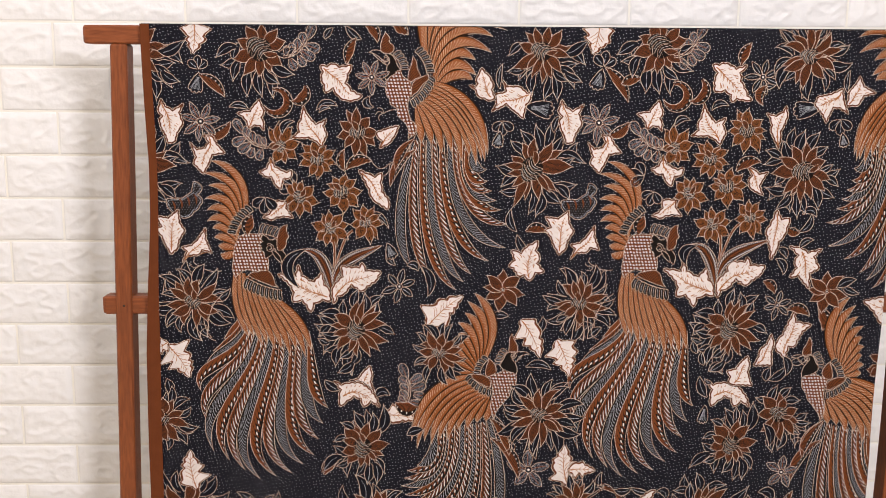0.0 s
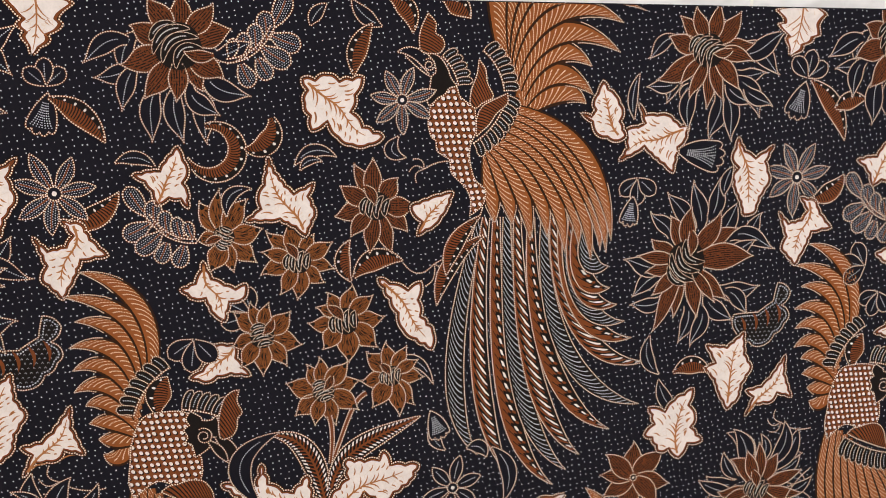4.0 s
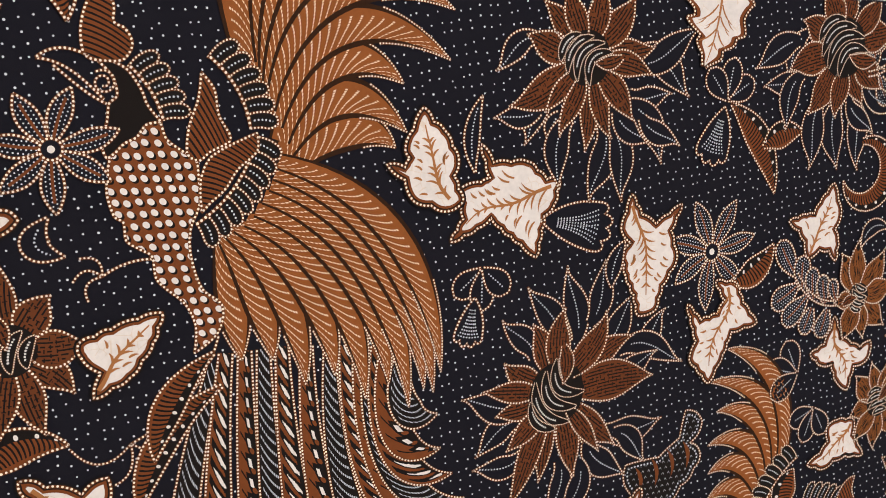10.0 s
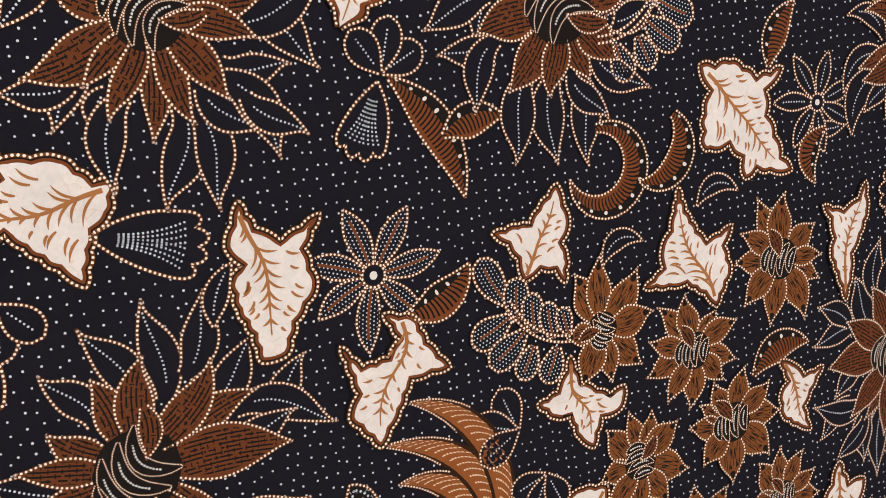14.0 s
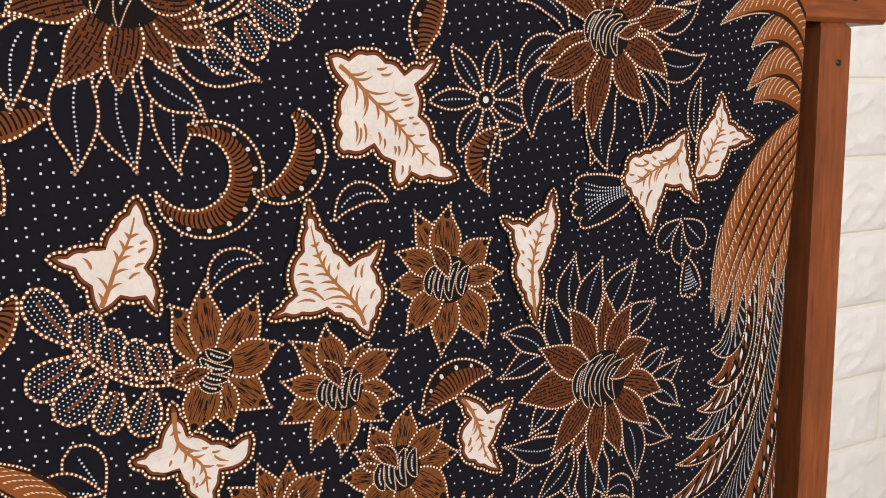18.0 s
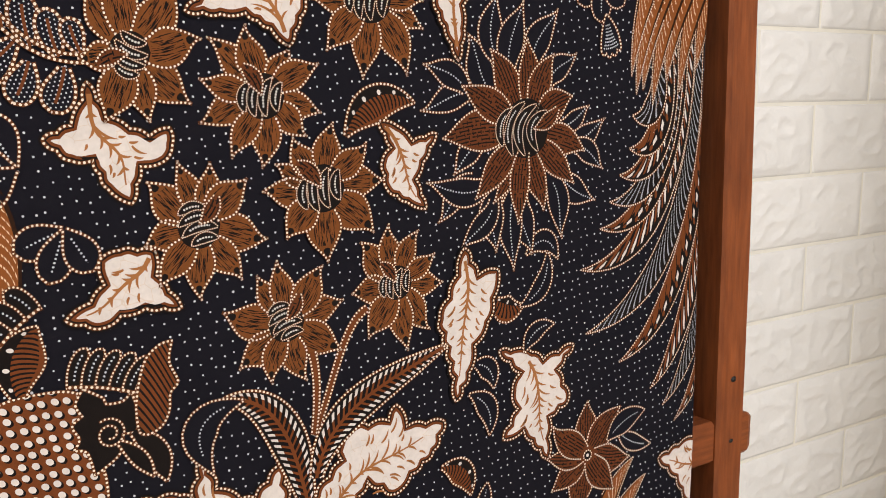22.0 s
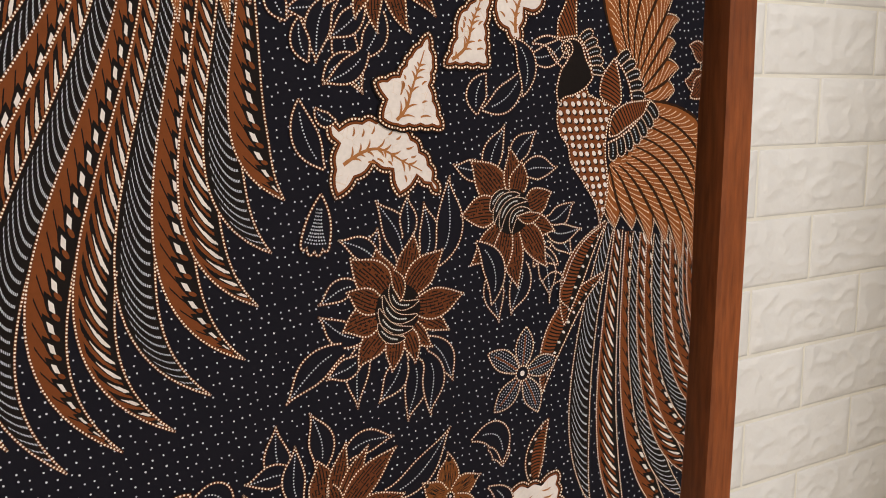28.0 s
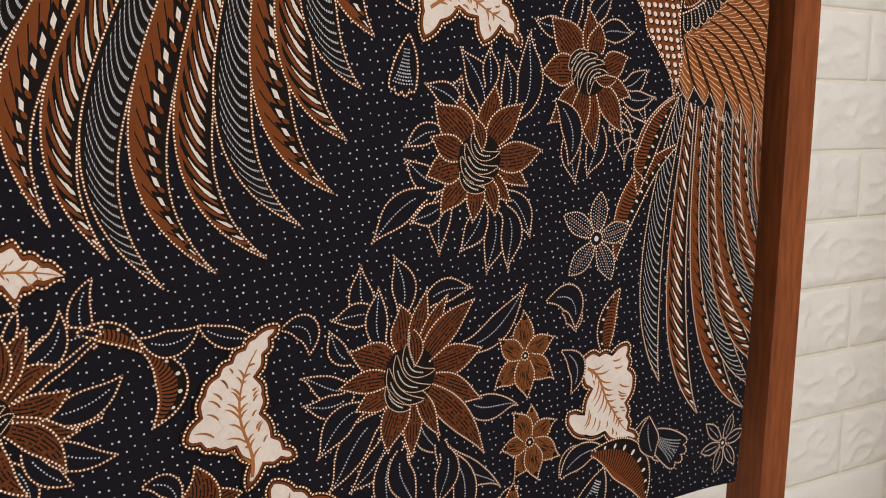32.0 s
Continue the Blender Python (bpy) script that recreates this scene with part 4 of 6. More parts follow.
# root and tip of each leaflet along and across a frond, and its half width, in shares of the stem
FROND_LEAFLETS = ((1.0, 0.0, 1.54, -0.28, 0.16), (0.77, 0.13, 1.02, -0.29, 0.15), (0.5, 0.16, 0.76, -0.22, 0.13), (0.25, 0.12, 0.53, -0.21, 0.12), (0.09, 0.0, 0.33, -0.23, 0.10),
                  (0.89, 0.12, 1.18, 0.55, 0.17), (0.64, 0.19, 0.85, 0.69, 0.17), (0.46, 0.28, 0.42, 0.68, 0.14), (0.17, 0.18, 0.1, 0.6, 0.15))


def frond(x0, z0, x1, z1, flip=1):
    """A curved double stem with blunt leaflets full of white stippling."""
    base, ux, uz = next_base(), x1 - x0, z1 - z0
    length = math.hypot(ux, uz)

    def at(t, w):
        return (x0 + ux * t - uz * w * flip, z0 + uz * t + ux * w * flip)

    stem = sweep(at(0, 0), at(0.4, 0.26), at(0.75, 0.12), at(1.0, 0.0), 16)
    pr = Print(base)
    for side in sides(stem, [0.0018] * 17, [0.0018] * 17):
        pr.line(side, 0.00150, MAT_DOTS, 14)
    top = pr.finish("frond", cloth)
    if not top:
        return
    for k, (t0, w0, t1, w1, wide) in enumerate(FROND_LEAFLETS):
        p = Print(base)
        blade(p, at(t0, w0), at(t1, w1), 0.04 * flip, wide * length, MAT_STIPPLE, 2 * (k % 5), peak=0.62, root=0.30, point=0.42, edge=0.00150, n=14)
        p.finish("leaflet", top)


def fern(root, bow, lean, tip, width):
    """A curling fern blade: rust barbs and two rows of white dashes on black."""
    pr = Print(next_base())
    path = sweep(root, bow, lean, tip, 26)
    w = [width * blade_width(i / 26, 0.45, 0.35, 0.8) for i in range(27)]
    pr.ribbon(path, w, w, MAT_FERN, 6, 6)
    for side in sides(path, w, w):
        pr.line(side, 0.00140, MAT_DOTS, 8)
    pr.finish("fern_blade", cloth)


def stem(p, c1, c2, q):
    """A brown stem between two dotted lines."""
    pr = Print(next_base())
    path = sweep(p, c1, c2, q, 22)
    w = [0.0021 - 0.0006 * i / 22 for i in range(len(path))]
    pr.ribbon(path, w, w, MAT_BROWN, 1, 2)
    a, b = sides(path, w, w)
    pr.line(a, 0.00128, MAT_DOTS, 3)
    pr.line(b, 0.00128, MAT_DOTS, 3)
    pr.finish("stem", cloth)


def claw(x, z, size, turn, flip=1):
    """A leg line that ends in three curled strokes."""
    base = next_base()
    pr = Print(base)
    foot = polar((x, z), size, turn)
    pr.line(arc((x, z), foot, 0.12 * flip, 10), 0.00132, MAT_DOTS, 5)
    top = pr.finish("curled_stalk", cloth)
    for k in (-0.9, 0.0, 0.9):
        p = Print(base)
        p.line(arc(foot, polar(foot, size * 0.42, turn + k), 0.32 * flip, 8), 0.00120, MAT_DOTS, 6)
        p.finish("curl", top)


class Ornament:
    """Local millimetres, x to the right and y down from the anchor; flip mirrors it."""

    def __init__(self, x, z, size=1.0, flip=False, grow=0.0, lean=0.0):
        self.x, self.z, self.k, self.flip, self.base = x, z, 0.001013 * size, -1 if flip else 1, 20
        self.grow, self.lean = grow, lean
        self.top = None

    def p(self, dx, dy):
        low = max(0.0, dy)
        dx += self.lean * min(1.0, max(0.0, (dy - 60) / 190))
        return (self.x + self.flip * dx * self.k, self.z - dy * self.k * (1 + self.grow * low))

    def piece(self, corners, mat, layer, name, edge=0.00134, label=""):
        """A piece bounded by a flowing outline."""
        pr = Print(self.base)
        loop = flowing([self.p(*c) for c in corners])
        pr.patch(loop, mat, layer)
        if edge:
            pr.line(loop + loop[:2], edge, MAT_DOTS, layer + 1)
        made = pr.finish(name, self.top or cloth, label)
        self.top = self.top or made or cloth
        return made

    def stroke(self, points, half, layer, name, mat=None):
        pr = Print(self.base)
        pts = [self.p(*c) for c in points]
        line = sweep(pts[0], pts[1], pts[-2], pts[-1], 14)
        pr.line(line, half, mat or MAT_DOTS, layer)
        pr.finish(name, self.top)

    def curly(self, x, y, r, layer=47):
        """A small spiral."""
        pr = Print(self.base)
        c = self.p(x, y)
        pr.line([polar(c, r * self.k * (1 - 0.72 * i / 26), self.flip * (2.2 - i * 0.40)) for i in range(27)], 0.00120, MAT_DOTS, layer)
        pr.finish("curl", self.top)

    def drop(self, a, b, bend, width, mat, layer, name, edge=0.00134, peak=0.5, root=0.3, mid=False):
        pr = Print(self.base)
        blade(pr, self.p(*a), self.p(*b), bend * self.flip, width * self.k, mat, layer, peak=peak, root=root, edge=edge, mid=mid)
        pr.finish(name, self.top)

    def scallops(self, a, b, bend, count, out, size, layer=34):
        """A row of small dark lobes along a curve; out is the side they point to."""
        path = arc(self.p(*a), self.p(*b), bend * self.flip, count)
        for i in range(count):
            pr = Print(self.base)
            (ax, az), (bx, bz) = path[i], path[i + 1]
            ang = math.atan2(bz - az, bx - ax) + math.pi / 2 * out * self.flip
            m = ((ax + bx) / 2, (az + bz) / 2)
            w = math.hypot(bx - ax, bz - az) * 0.56
            blade(pr, polar(m, -0.001, ang), polar(m, size * self.k, ang - 0.25 * out * self.flip), 0.1 * out * self.flip, w, MAT_INK, layer + (i % 3) * 2, peak=0.66, root=0.85, edge=0.00112, mid=True, n=12, point=0.45)
            pr.finish("scallop", self.top)
        pr = Print(self.base)
        pr.line(path, 0.00156, MAT_DOTS, layer + 7)
        pr.finish("scallop_rim", self.top)

    def fan(self, name, keys, count, width, layer=4):
        """Overlapping orange plumes; keys give some of their curves: root, two handles, tip."""
        rnd = random.Random(count * 7 + int(width * 10))
        for i in range(count):
            local = list(between(keys, i / (count - 1)))
            far = rnd.uniform(0.0, 0.09) * (1 if i % 2 else -0.6)
            back = 12.0 / max(1.0, math.hypot(local[1][0] - local[0][0], local[1][1] - local[0][1]))
            local[0] = (local[0][0] - (local[1][0] - local[0][0]) * back, local[0][1] - (local[1][1] - local[0][1]) * back)
            local[3] = (local[3][0] + (local[3][0] - local[2][0]) * far * 3, local[3][1] + (local[3][1] - local[2][1]) * far * 3)
            pr = Print(self.base)
            swept_blade(pr, sweep(*[self.p(*c) for c in local], 20), width * self.k, MAT_PLUME, layer + (count - i) * 1.4, 0.50, 0.50, 0.00108, 0.70, 0.9)
            pr.finish(name, self.top)

    def tail(self, keys, count, width, order, layer=0):
        for i in range(count):
            curve = [self.p(*c) for c in between(keys, i / (count - 1))]
            pr = Print(self.base)
            swept_blade(pr, sweep(*curve, 30), width * self.k, MAT_TAILS[order * i % 3 if order > 0 else (2 - i) % 3], layer + i * 0.9, 0.60, 0.40, 0.00124, 0.0, 1.0)
            pr.finish("tail_plume", self.top)


def ornament_a(x, z, lean=0.0):
    o = Ornament(x, z, 1.018, grow=0.00012, lean=lean)
    o.piece(((-29, 28), (-27, 8), (-25, -9), (-14, -32), (9, -36), (24, -33), (30, -20), (29, -6), (34, 10), (33, 28), (22, 38), (-4, 28), (-25, 42)), MAT_SPOTS, 30, "plume_ornament", label="orange plume ornament with a cream-spotted drop")
    o.fan("upper_plume", ((0, ((-4, -74), (8, -120), (-22, -158), (-64, -164))), (0.5, ((-22, -48), (-28, -68), (-50, -84), (-72, -66))),
                          (1, ((-27, -2), (-32, 5), (-40, 6), (-48, 0)))), 10, 8.6)
    o.scallops((10, -76), (-22, -34), -0.10, 7, -1, 16)
    o.drop((-2, -36), (8, -68), 0.1, 11, MAT_COMB, 40, "brown_crest", edge=0.00115)
    o.piece(((26, -35), (35, -29), (36, -26), (44, -26), (48, -30), (50, -23), (51, -9), (43, -10), (41, 0), (29, 8), (26, -4), (20, -6), (23, -11), (20, -18), (25, -22), (22, -28)), MAT_INK, 36, "dark_drop")
    o.scallops((19, -37), (50, -29), 0.04, 5, 1, 19)
    o.piece(((51, -9), (50, -21), (52, -34), (56, -45), (63, -51), (69, -52), (67, -42), (71, -31), (67, -26), (66, -17), (62, -10), (55, -7)), MAT_RIBS, 44, "crest_leaf")
    o.drop((48, -10), (63, 19), 0.10, 6.5, MAT_INK, 42, "hook_leaf")
    o.drop((41, -6), (57, 15), 0.05, 4.0, MAT_INK, 44, "hook_leaf")
    o.curly(37, -11, 8)
    o.fan("lower_plume", ((0, ((52, 84), (80, 106), (98, 130), (108, 172))), (0.5, ((8, 58), (18, 96), (42, 130), (48, 172))),
                          (1, ((-24, 37), (-30, 70), (-22, 110), (-6, 142)))), 10, 8.4)
    o.scallops((-4, 42), (57, 64), -0.06, 9, -1, 20)
    o.piece(((5, 33), (12, 32), (24, 29), (35, 31), (42, 40), (45, 52), (51, 59), (39, 56), (11, 45), (-2, 38)), MAT_RIBS, 46, "brown_crest")
    o.tail(((0, ((-8, 96), (-10, 122), (-24, 140), (-48, 150))), (0.067, ((-6, 104), (-8, 140), (-38, 166), (-68, 172))), (0.2, ((2, 112), (-6, 200), (-112, 190), (-92, 242))),
            (0.333, ((14, 120), (10, 230), (-112, 258), (-73, 348))), (0.533, ((36, 132), (34, 245), (-72, 325), (10, 398))), (0.667, ((54, 142), (64, 245), (-20, 335), (68, 387))),
            (0.8, ((72, 150), (78, 240), (44, 318), (109, 355))), (1, ((104, 158), (110, 210), (104, 246), (135, 272)))), 16, 10.5, 1)


def ornament_b(x, z, flip=False):
    o = Ornament(x, z, 1.005, flip, 0.00004)
    o.piece(((-7, -24), (-1, -24), (2, -16), (9, -10), (16, -5), (17, 4), (17, 17), (12, 30), (12, 44), (17, 60), (27, 70), (24, 84), (12, 93), (13, 79), (8, 67), (-5, 54), (-7, 42),
             (-14, 37), (-19, 33), (-20, 24), (-24, 21), (-27, 9), (-25, -6), (-22, -10), (-18, -15), (-12, -18)), MAT_SPOTS, 30, "plume_ornament", label="orange plume ornament with a cream-spotted drop")
    o.fan("upper_plume", ((0, ((40, -64), (30, -112), (36, -150), (80, -185))), (0.35, ((48, -52), (52, -106), (100, -138), (170, -104))),
                          (0.55, ((56, -38), (66, -82), (110, -104), (164, -70))), (0.8, ((64, -22), (74, -52), (98, -58), (124, -32))), (1, ((66, -4), (84, -22), (106, -26), (124, -8)))), 9, 11.5)
    o.scallops((24, -56), (44, -20), 0.10, 6, 1, 15)
    o.scallops((47, -16), (15, 27), 0.10, 8, 1, 15)
    o.piece(((12, -8), (13, -21), (18, -35), (20, -48), (26, -40), (28, -27), (33, -18), (33, -14), (23, -9), (18, -5)), MAT_RIBS, 44, "brown_crest")
    o.piece(((18, 21), (18, 5), (23, -6), (33, -12), (47, -18), (47, -9), (37, 0), (30, 10), (23, 16)), MAT_RIBS_LOW, 46, "brown_crest")
    o.piece(((-28, -53), (-22, -53), (-15, -49), (-9, -40), (-6, -32), (0, -24), (-7, -23), (-12, -17), (-18, -14), (-22, -10), (-26, -7), (-28, -12), (-25, -26), (-24, -33), (-20, -37), (-22, -46)), MAT_INK, 36, "dark_drop")
    o.scallops((-14, -51), (1, -25), 0.08, 5, 1, 14)
    o.piece(((-33, -55), (-35, -65), (-33, -76), (-27, -88), (-20, -80), (-20, -71), (-15, -68), (-12, -61), (-16, -54), (-23, -53)), MAT_RIBS_LOW, 44, "crest_leaf")
    o.stroke(((-55, -54), (-49, -60), (-40, -60), (-32, -55)), 0.00134, 44, "hook_line")
    o.stroke(((-55, -54), (-43, -53), (-36, -46), (-26, -35)), 0.00134, 44, "hook_line")
    o.stroke(((-48, -51), (-41, -45), (-35, -38), (-25, -33)), 0.00134, 44, "hook_line")
    o.curly(-26, -43, 6)
    o.fan("lower_plume", ((0, ((70, 0), (114, 12), (146, 56), (152, 122))), (0.25, ((65, 13), (106, 26), (136, 76), (140, 132))), (0.5, ((55, 28), (90, 40), (112, 84), (114, 128))), (1, ((29, 47), (31, 62), (34, 80), (36, 98)))), 10, 9.0)
    o.drop((22, 94), (-10, 148), -0.12, 8, MAT_COMB, 14, "tail_plume", peak=0.55, root=0.1)
    o.drop((26, 112), (-19, 176), -0.14, 8, MAT_COMB, 12, "tail_plume", peak=0.55, root=0.1)
    o.tail(((0, ((22, 100), (-4, 190), (-14, 280), (21, 322))), (0.083, ((28, 95), (16, 190), (18, 290), (55, 348))), (0.167, ((38, 95), (36, 220), (48, 325), (98, 358))),
            (0.333, ((58, 95), (60, 200), (80, 300), (125, 330))), (0.5, ((85, 97), (82, 200), (118, 272), (186, 283))), (0.583, ((94, 98), (95, 170), (128, 246), (192, 241))),
            (0.667, ((102, 99), (102, 160), (128, 222), (176, 216))), (0.917, ((118, 101), (114, 140), (124, 172), (152, 166))), (1, ((130, 102), (120, 130), (130, 152), (150, 145)))), 13, 9.0, -1)


def ornament_c(x, z, flip=False):
    o = Ornament(x, z, 1.09, flip, 0.00008)
    o.piece(((27, -26), (23, -30), (14, -32), (5, -37), (3, -32), (-4, -29), (-17, -25), (-13, -10), (-12, 4), (-15, 27), (-13, 41), (-9, 51), (-5, 38), (6, 23), (16, 11), (19, 0), (25, -7), (28, -16)),
            MAT_SPOTS, 30, "plume_ornament", label="orange plume ornament with a cream-spotted drop")
    o.fan("upper_plume", ((0, ((-20, -68), (0, -108), (-18, -146), (-49, -171))), (0.5, ((-38, -54), (-44, -72), (-58, -98), (-73, -97))),
                          (1, ((-50, -34), (-56, -33), (-65, -36), (-75, -34)))), 9, 9.0)
    o.scallops((-19, -54), (-34, -27), -0.10, 5, -1, 12)
    o.scallops((-50, -28), (-14, -1), -0.10, 7, -1, 13)
    o.piece(((-7, -31), (-8, -43), (-18, -55), (-23, -40), (-24, -27), (-18, -24)), MAT_RIBS_LOW, 44, "brown_crest")
    o.piece(((-15, -5), (-17, -18), (-29, -26), (-48, -28), (-44, -19), (-29, -10), (-22, -6)), MAT_RIBS, 46, "brown_crest")
    o.piece(((25, -64), (17, -66), (10, -63), (6, -54), (0, -44), (5, -37), (14, -32), (23, -30), (27, -26), (29, -34), (26, -46), (20, -55)), MAT_INK, 36, "dark_drop")
    o.scallops((12, -67), (1, -44), -0.10, 5, -1, 11)
    o.piece(((29, -66), (29, -76), (24, -86), (19, -98), (15, -89), (15, -80), (14, -68)), MAT_RIBS, 44, "crest_leaf")
    o.stroke(((49, -62), (44, -68), (33, -69), (25, -64)), 0.00134, 44, "hook_line")
    o.stroke(((49, -62), (40, -63), (33, -60), (29, -53)), 0.00134, 44, "hook_line")
    o.stroke(((37, -60), (33, -54), (30, -51), (24, -48)), 0.00134, 44, "hook_line")
    o.curly(22, -60, 6)
    o.fan("lower_plume", ((0, ((-63, -22), (-102, -18), (-140, 20), (-149, 92))), (0.25, ((-55, -4), (-88, 2), (-120, 40), (-124, 94))), (0.5, ((-46, 10), (-68, 16), (-92, 46), (-94, 84))), (1, ((-20, 24), (-19, 30), (-20, 40), (-22, 52)))), 10, 9.6)
    o.drop((-15, 50), (18, 115), 0.12, 9, MAT_COMB, 14, "tail_plume", peak=0.55, root=0.1)
    o.drop((-14, 84), (35, 157), 0.14, 9, MAT_COMB, 12, "tail_plume", peak=0.55, root=0.1)
    o.tail(((0, ((-18, 54), (4, 122), (12, 194), (-9, 241))), (0.083, ((-26, 56), (-18, 142), (-12, 224), (-46, 268))), (0.167, ((-36, 58), (-34, 152), (-42, 240), (-96, 272))), (0.5, ((-62, 62), (-60, 140), (-90, 206), (-146, 215))),
            (0.75, ((-88, 64), (-90, 130), (-110, 172), (-166, 168))), (0.92, ((-98, 66), (-100, 120), (-112, 142), (-156, 141))), (1, ((-110, 68), (-106, 110), (-118, 132), (-139, 132)))), 13, 8.8, -1)


# ---- shapes of the leaves: lobes in millimetres round the middle, and which are the stem and the tip ----
LEAF_BROAD_TIP = ((-36, 32), (-24, 32), (-14, 35), (-3, 31), (7, 25), (27, 31), (15, 17), (17, 3), (24, -9), (30, -22), (39, -31), (21, -31), (11, -29), (2, -35), (-1, -22), (-11, -14), (-25, -17), (-30, -16), (-31, 4), (-27, 17)), 0, 10
LEAF_BROAD = ((-31, 28), (-19, 27), (-8, 32), (3, 26), (25, 29), (18, 12), (14, -2), (24, -15), (43, -25), (29, -33), (13, -33), (0, -26), (-9, -12), (-23, -20), (-25, -6), (-30, 5), (-27, 17)), 0, 8
LEAF_SMALL_OVAL = ((-19, 6), (-3, 12), (10, 16), (22, 18), (17, 3), (11, -6), (5, -14), (-13, -23), (-9, -10), (-18, -1)), 7, 3
LEAF_RAGGED = ((-30, 32), (-18, 27), (-1, 20), (12, 27), (10, 9), (12, -7), (24, -22), (23, -40), (6, -30), (-7, -20), (-12, -3), (-19, 11)), 0, 7
LEAF_EARED = ((22, -23), (12, -28), (2, -24), (-9, -21), (-14, -9), (-25, 0), (-14, -2), (-11, 3), (-14, 8), (-9, 19), (-3, 31), (3, 23), (10, 18), (15, 9), (19, 1), (16, -8)), 0, 10
LEAF_FORKED = ((37, 12), (34, -3), (27, -10), (22, -35), (11, -26), (-2, -16), (-9, -9), (-18, -15), (-35, -22), (-27, -9), (-29, 9), (-16, 12), (-10, 14), (-16, 34), (-8, 23), (15, 23), (28, 12)), 0, 8
LEAF_HORNED = ((-13, 38), (-5, 25), (7, 18), (27, 30), (19, 13), (25, -6), (14, -23), (9, -39), (-4, -41), (-8, -27), (-15, -14), (-18, 1), (-12, 7), (-20, 16)), 0, 8
LEAF_CRESCENT = ((-4, 29), (14, 26), (21, 12), (35, -4), (12, -8), (6, -23), (-5, -42), (-23, -23), (-18, -11), (-27, 15), (-15, 3), (-1, 6), (5, 15)), 0, 6
LEAF_STUB = ((-10, -22), (-14, -9), (-20, -1), (-30, 6), (-14, 10), (-7, 10), (-2, 18), (10, 31), (15, 19), (19, 8), (14, -2), (18, -10), (17, -25), (10, -17), (1, -16)), 0, 7
LEAF_WEDGE = ((21, -35), (11, -26), (-2, -19), (-15, -20), (-33, -19), (-20, -8), (-22, 4), (-16, 14), (-14, 25), (-11, 39), (-5, 25), (4, 13), (11, 6), (30, 15), (25, 2), (31, -13)), 0, 9
LEAF_SLIM = ((4, -44), (-6, -25), (-13, -11), (-11, -2), (-15, 11), (-22, 20), (-4, 16), (8, 23), (14, 34), (18, 15), (13, -1), (7, -13), (8, -26)), 0, 8
LEAF_LOBED = ((18, 32), (21, 13), (31, -14), (15, -4), (3, -3), (-4, -20), (-8, -31), (-16, -16), (-32, 2), (-27, 17), (-3, 22)), 0, 8
LEAF_DART = ((-20, -24), (-17, -11), (-16, 3), (-5, 16), (2, 30), (11, 12), (34, 0), (12, -6), (3, -23)), 0, 4
LEAF_TONGUE = ((-12, 28), (-4, 12), (7, 6), (16, 2), (26, 6), (27, -2), (23, -10), (11, -12), (6, -30), (-5, -22), (-11, -8), (-21, -8), (-33, 2), (-20, 8), (-14, 20)), 0, 8
LEAF_SHIELD = ((-17, 23), (-5, 20), (5, 11), (21, 15), (12, -1), (7, -11), (14, -28), (1, -23), (-12, -15), (-15, 1), (-9, 8)), 0, 6
LEAF_FOOT_SHAPE = ((17, 18), (17, 6), (29, -12), (11, -10), (-1, -12), (-10, -17), (-27, -11), (-15, -4), (-8, 4), (-10, 16), (0, 20)), 0, 6
LEAF_SPEAR = ((-2, 44), (8, 26), (24, 28), (20, 10), (16, -4), (6, -17), (2, -34), (-8, -50), (-9, -35), (-14, -16), (-20, 3), (-13, 15), (-7, 28)), 0, 7
LEAF_CLEFT = ((-28, 32), (-19, 31), (-1, 27), (8, 20), (34, 27), (20, 12), (31, -10), (14, -19), (14, -48), (0, -33), (-7, -24), (-24, -27), (-12, -9), (-17, 4), (-10, 15)), 2, 8
LEAF_HOLLY_WIDE = ((45, -25), (31, -22), (15, -29), (9, -46), (0, -32), (-7, -23), (-25, -26), (-23, -8), (-27, 3), (-35, 12), (-51, 26), (-26, 25), (-19, 21), (-13, 44), (-7, 24), (7, 15), (15, 13), (30, 29), (34, 7), (44, -3)), 0, 10
LEAF_HOLLY_TALL = ((-35, -43), (-39, -24), (-36, -8), (-19, 9), (-21, 28), (-2, 26), (12, 26), (17, 35), (24, 20), (51, 18), (43, 1), (27, -10), (16, -20), (-3, -7), (-14, -23), (-28, -29)), 0, 9
LEAF_PLAIN_TALL = ((-9, -44), (-29, -25), (-27, -11), (-16, 3), (-9, 21), (3, 47), (7, 27), (37, 21), (21, 8), (12, -10), (8, -21), (-4, -21)), 0, 5
LEAF_PLAIN_SMALL = ((-22, -28), (-14, -10), (-12, 4), (0, 14), (8, 34), (15, 16), (11, -2), (13, -28)), 0, 4
LEAF_ARROW = ((-9, -23), (-21, -18), (-18, -6), (-25, 5), (-8, 10), (0, 22), (14, 35), (19, 17), (16, 3), (25, -24), (8, -23)), 0, 6
LEAF_WINGED = ((-28, -23), (-30, -5), (-27, 10), (-39, 28), (-25, 20), (-10, 24), (10, 24), (26, 13), (39, -4), (46, -24), (30, -13), (16, -24), (10, -8), (-2, -3), (-14, -12)), 0, 9
LEAF_EDGE_LEAF = ((32, 25), (2, 19), (-16, 17), (-39, 12), (-17, -8), (-2, -32), (37, -35)), 0, 3
LEAF_RIBBED = ((0, -50), (2, -33), (-7, -23), (-19, -22), (-37, -13), (-28, 0), (-26, 13), (-17, 24), (-1, 38), (5, 44), (21, 49), (13, 31), (8, 19), (13, 8), (11, -3), (18, -18), (32, -34), (12, -36)), 0, 10
